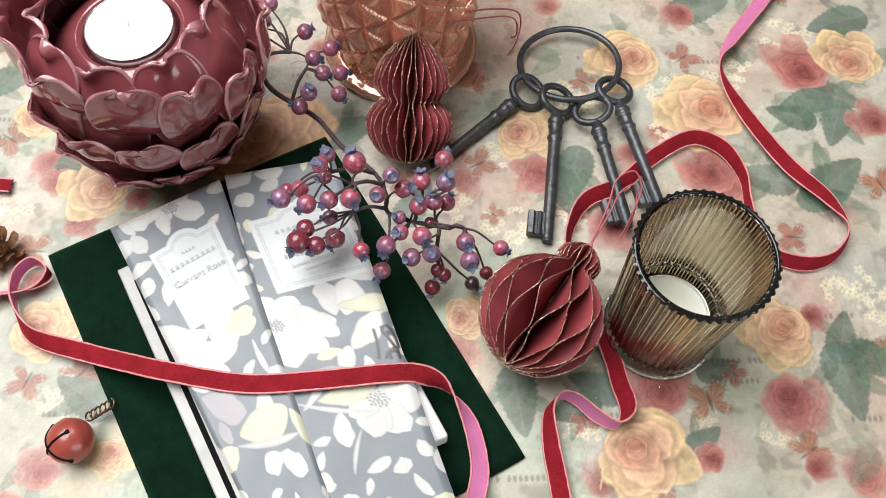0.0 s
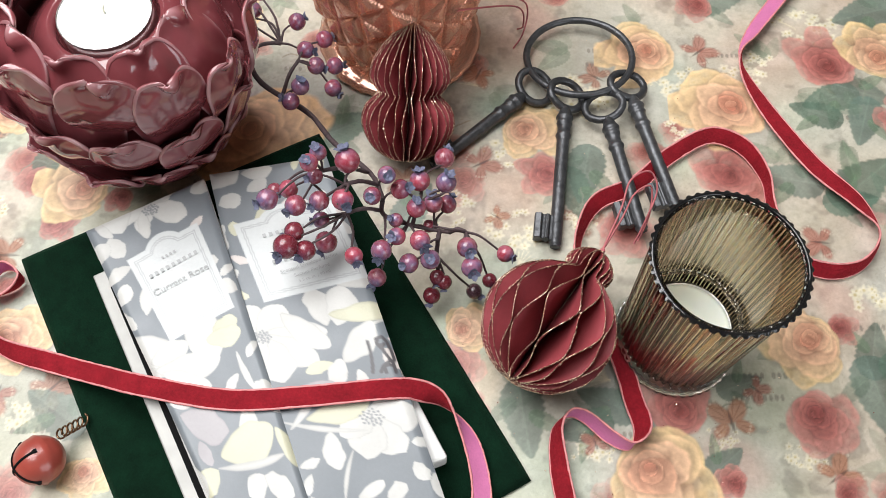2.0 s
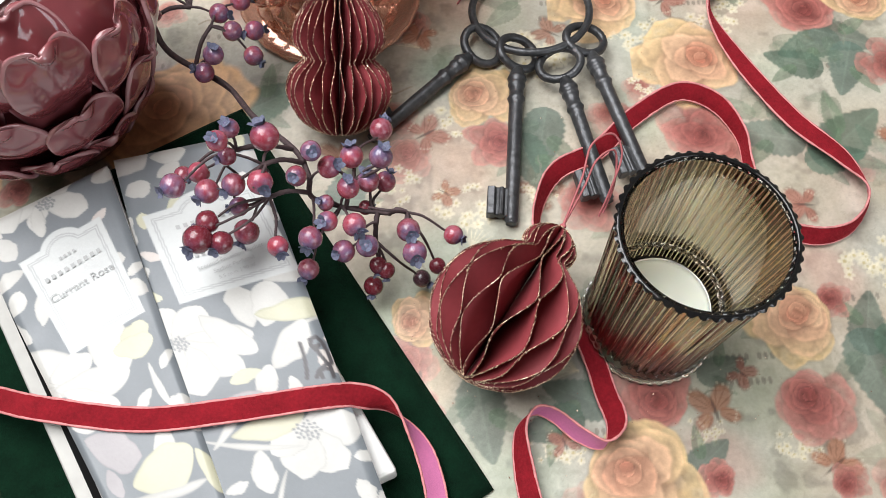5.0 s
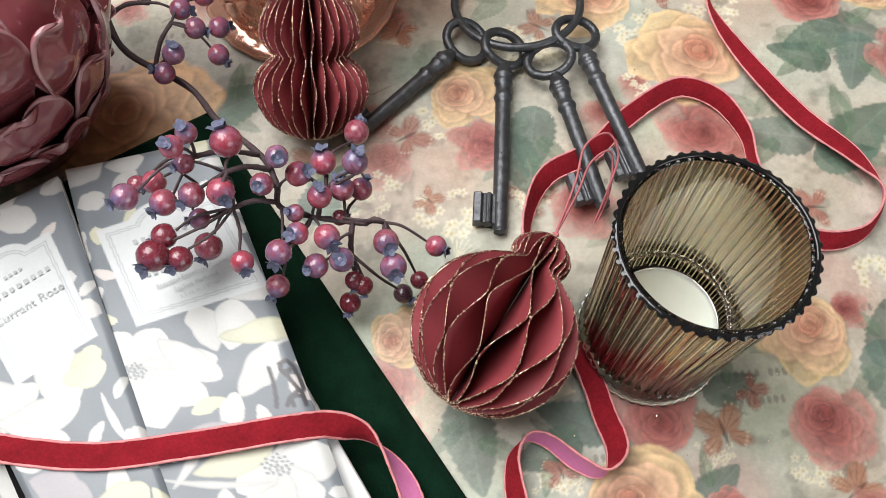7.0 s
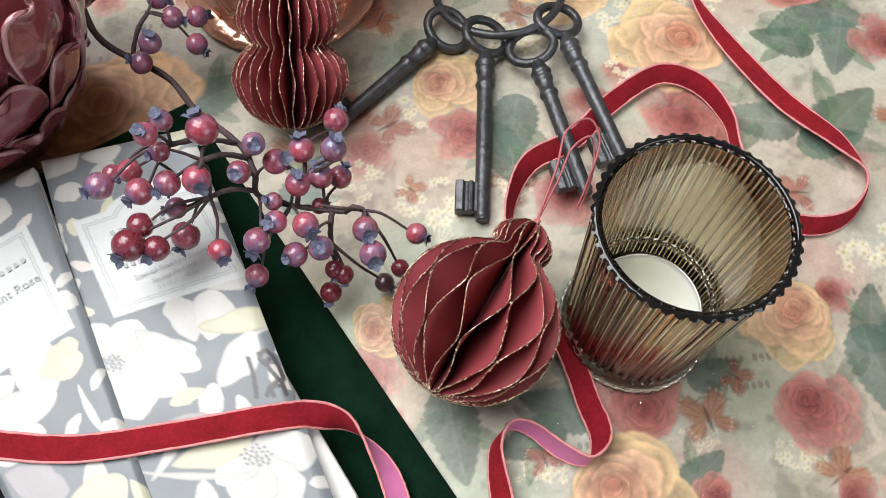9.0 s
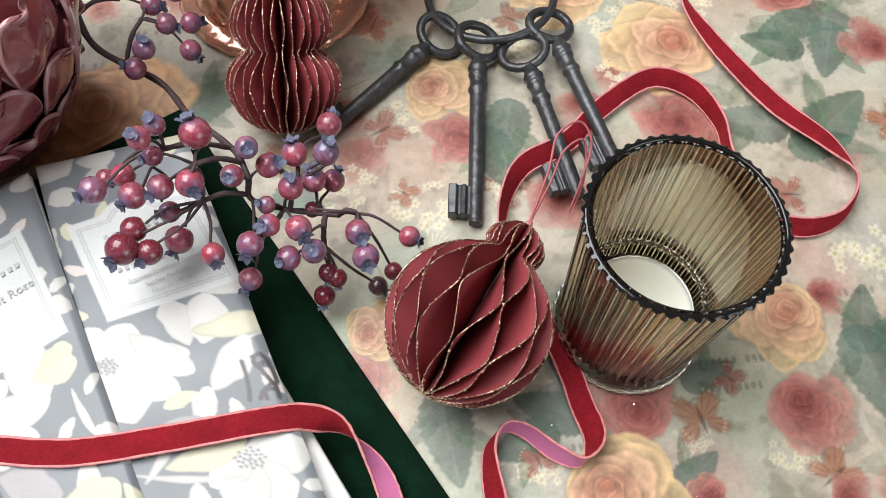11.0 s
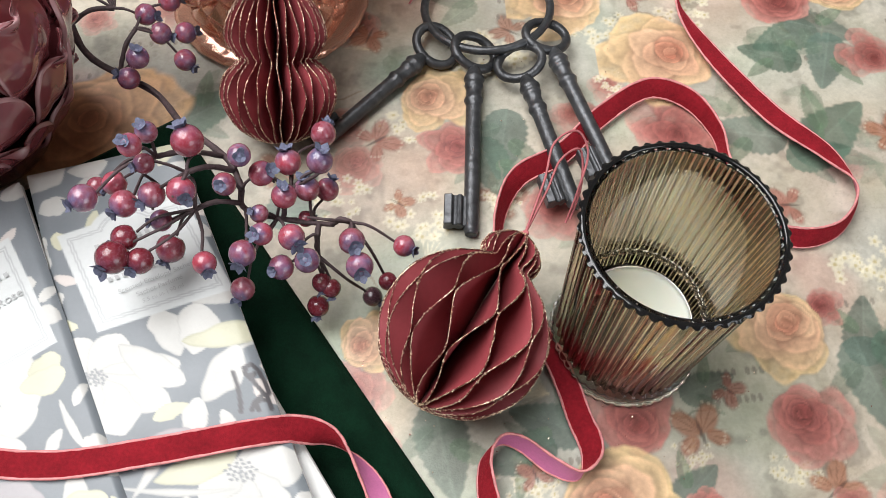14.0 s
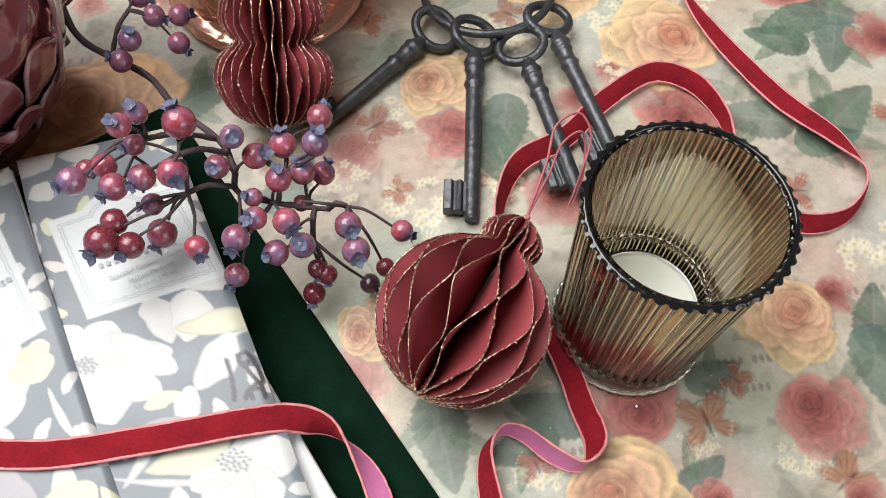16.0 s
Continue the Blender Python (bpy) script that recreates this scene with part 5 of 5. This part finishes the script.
def sprig():
    root = thing("berry_sprig", "sprig of frosted dark red berries with bluish crowns on brown twigs", "berry sprig")
    stem = [(-0.146, 0.392, 0.052), (-0.138, 0.372, 0.050), (-0.1256, 0.3416, 0.040), (-0.0921, 0.3224, 0.032), (-0.071, 0.292, 0.045), (-0.046, 0.263, 0.060), (-0.038, 0.248, 0.060), (-0.036, 0.238, 0.056), (-0.018, 0.236, 0.048), (0.001, 0.234, 0.046)]
    sp = catmull(stem, 8)
    part("stem", tube("stem", sp, lambda s: 0.0020 - 0.0009 * s, M_TWIG, 9, rough=0.25), root, "knobbly brown main stem")
    sp = [Vector(p) for p in sp]
    rnd_t = random.Random(4)
    forks = [Vector(p) for p in ((-0.057, 0.245, 0.076), (-0.056, 0.235, 0.062), (-0.070, 0.252, 0.078), (-0.016, 0.246, 0.058), (-0.006, 0.222, 0.040), (0.010, 0.231, 0.053), (-0.100, 0.352, 0.046), (-0.112, 0.364, 0.048))]
    for k, q in enumerate(forks):
        o = min(sp, key=lambda p: (p - q).length + 0.3 * max(0, p.y - q.y - 0.02))
        mid = (o + q) / 2 + Vector((0, 0, 0.004))
        part("twig", tube("twig", catmull([o, mid, q], 6), 0.0013, M_TWIG, 6, rough=0.3, seed=k), root)
    for k in range(10):
        q = forks[k % 6] + Vector((rnd_t.uniform(-0.022, 0.022), rnd_t.uniform(-0.022, 0.014), rnd_t.uniform(-0.006, 0.012)))
        o = forks[k % 6]
        mid = (o + q) / 2 + Vector((rnd_t.uniform(-0.006, 0.006), rnd_t.uniform(-0.006, 0.006), 0.007))
        part("twig", tube("twig", catmull([o, mid, q], 7), lambda s: 0.0010 - 0.0004 * s, M_TWIG, 6, rough=0.3, seed=60 + k), root)
    hubs = forks + sp[20::6]
    rnd = random.Random(9)
    for k, b in enumerate(BERRIES):
        p, r = Vector(b[:3]), b[3]
        h = min(hubs, key=lambda q: (q - p).length + (0.05 if (q - p).length < 0.012 else 0))
        d = (p - h).normalized()
        d = (d + Vector((rnd.uniform(-0.4, 0.4), rnd.uniform(-0.6, 0.2), rnd.uniform(-0.2, 0.6)))).normalized()
        m = Matrix.Translation(p) @ d.to_track_quat("Z", "Y").to_matrix().to_4x4()
        bo = part("berry", berry_mesh(r, k), root, at=m)
        part("calyx", calyx_mesh(r, k), bo, "frosted bluish crown", m)
        foot = p - d * r * 0.95
        mid = (h + foot) / 2 + Vector((rnd.uniform(-1, 1), rnd.uniform(-1, 1), 1)) * (0.12 * (foot - h).length)
        part("twig", tube("twig", catmull([h, mid, foot], 7), lambda s: 0.00085 - 0.0002 * s, M_TWIG, 6, rough=0.25, seed=k), root)


sprig()

# ---------------------------------------------------------------- bell and dried cone


def bell():
    at = pose(-0.2137, 0.1026, 0.0138) @ Vector((0.62, 0.50, -0.60)).to_track_quat("Z", "Y").to_matrix().to_4x4()
    root = thing("jingle_bell", "small matt red jingle bell with crossed slots lying on the cover", "bell", at=at)
    r = 0.0132
    prof = [(r * sin(pi * k / 20) * (1.0 if k else 0.02) + 0.00001, -r * cos(pi * k / 20)) for k in range(21)]
    prof[10] = (r * 1.05, 0.0)
    part("shell", lathe("shell", prof, M_BELL, 40), root, at=at)
    # shell stays closed: black strips give the darkness of the crossed slots
    for a0 in (0, pi / 2):
        pts = [Vector((r * 1.005 * sin(t) * cos(a0), r * 1.005 * sin(t) * sin(a0), -r * 1.005 * cos(t))) for t in [(-1.25 + 2.5 * i / 24) for i in range(25)]]
        part("slot", tube("slot", pts, lambda s: 0.0007 + 0.0006 * (abs(s - 0.5) > 0.44), M_DARK, 6), root, "black strip standing in for the shaded slot opening", at=at)
    coil = [(-0.2075 + 0.0100 * k / 60 + 0.0028 * cos(k * 0.55), 0.1165 + 0.0105 * k / 60 + 0.0028 * sin(k * 0.55), 0.013 + 0.002 * sin(k * 0.55 + 1) - 0.006 * k / 60) for k in range(61)]
    part("wire_coil", tube("wire_coil", coil, 0.0006, M_WIRE, 5), root, "twisted copper wire loop", Matrix.Identity(4))


bell()


def cone_scale(seed):
    v = []
    for i in range(5):
        for j in range(5):
            u, w = -1 + i / 2, j / 4
            v.append((u * 0.0045 * (0.5 + 0.5 * w) * (1 - 0.5 * (w > 0.9)), w * 0.012, 0.0025 * w * w - 0.001 * u * u))
    return mesh_from("scale", v, grid_faces(5, 5), M_CONE)


def dried_cone(x, y):
    at = pose(x, y, 0.010)
    root = thing("pine_cone", "small brown dried cone with open scales", "pine cone", at=at)
    part("core", lathe("core", [(0.0002, -0.009), (0.005, -0.008), (0.0065, 0.0), (0.005, 0.007), (0.0002, 0.010)], M_CONE, 12), root, at=at)
    me = cone_scale(1)
    for k in range(22):
        a, z = k * 2.4, -0.007 + 0.015 * k / 22
        m = at @ Matrix.Translation((0.004 * cos(a), 0.004 * sin(a), z)) @ Matrix.Rotation(a - pi / 2, 4, "Z") @ Matrix.Rotation(radians(10 + 60 * k / 22), 4, "X")
        part("scale", me, root, at=m)


dried_cone(-0.292, 0.226)


def glitter_specks():
    """Loose flakes fallen from the paper ornaments."""
    rnd = random.Random(77)
    v, f = [], []
    for k in range(110):
        cx, cy = ((0.062, 0.165), (0.015, 0.150), (0.15, 0.15), (0.10, 0.36))[k % 4]
        x, y = rnd.gauss(cx, 0.035), rnd.gauss(cy, 0.030)
        a, q = rnd.random() * 6.28, rnd.uniform(0.0003, 0.0006)
        b = len(v)
        for j in range(3):
            v.append((x + q * cos(a + j * 2.09), y + q * sin(a + j * 2.09), 0.0009 + rnd.uniform(0, 0.0004)))
        f.append((b, b + 1, b + 2))
    tagged(new("glitter_specks", mesh_from("glitter_specks", v, f, M_GLITTER, False)), "loose copper glitter flakes scattered on the printed cover", "glitter", kind="stuff")


glitter_specks()
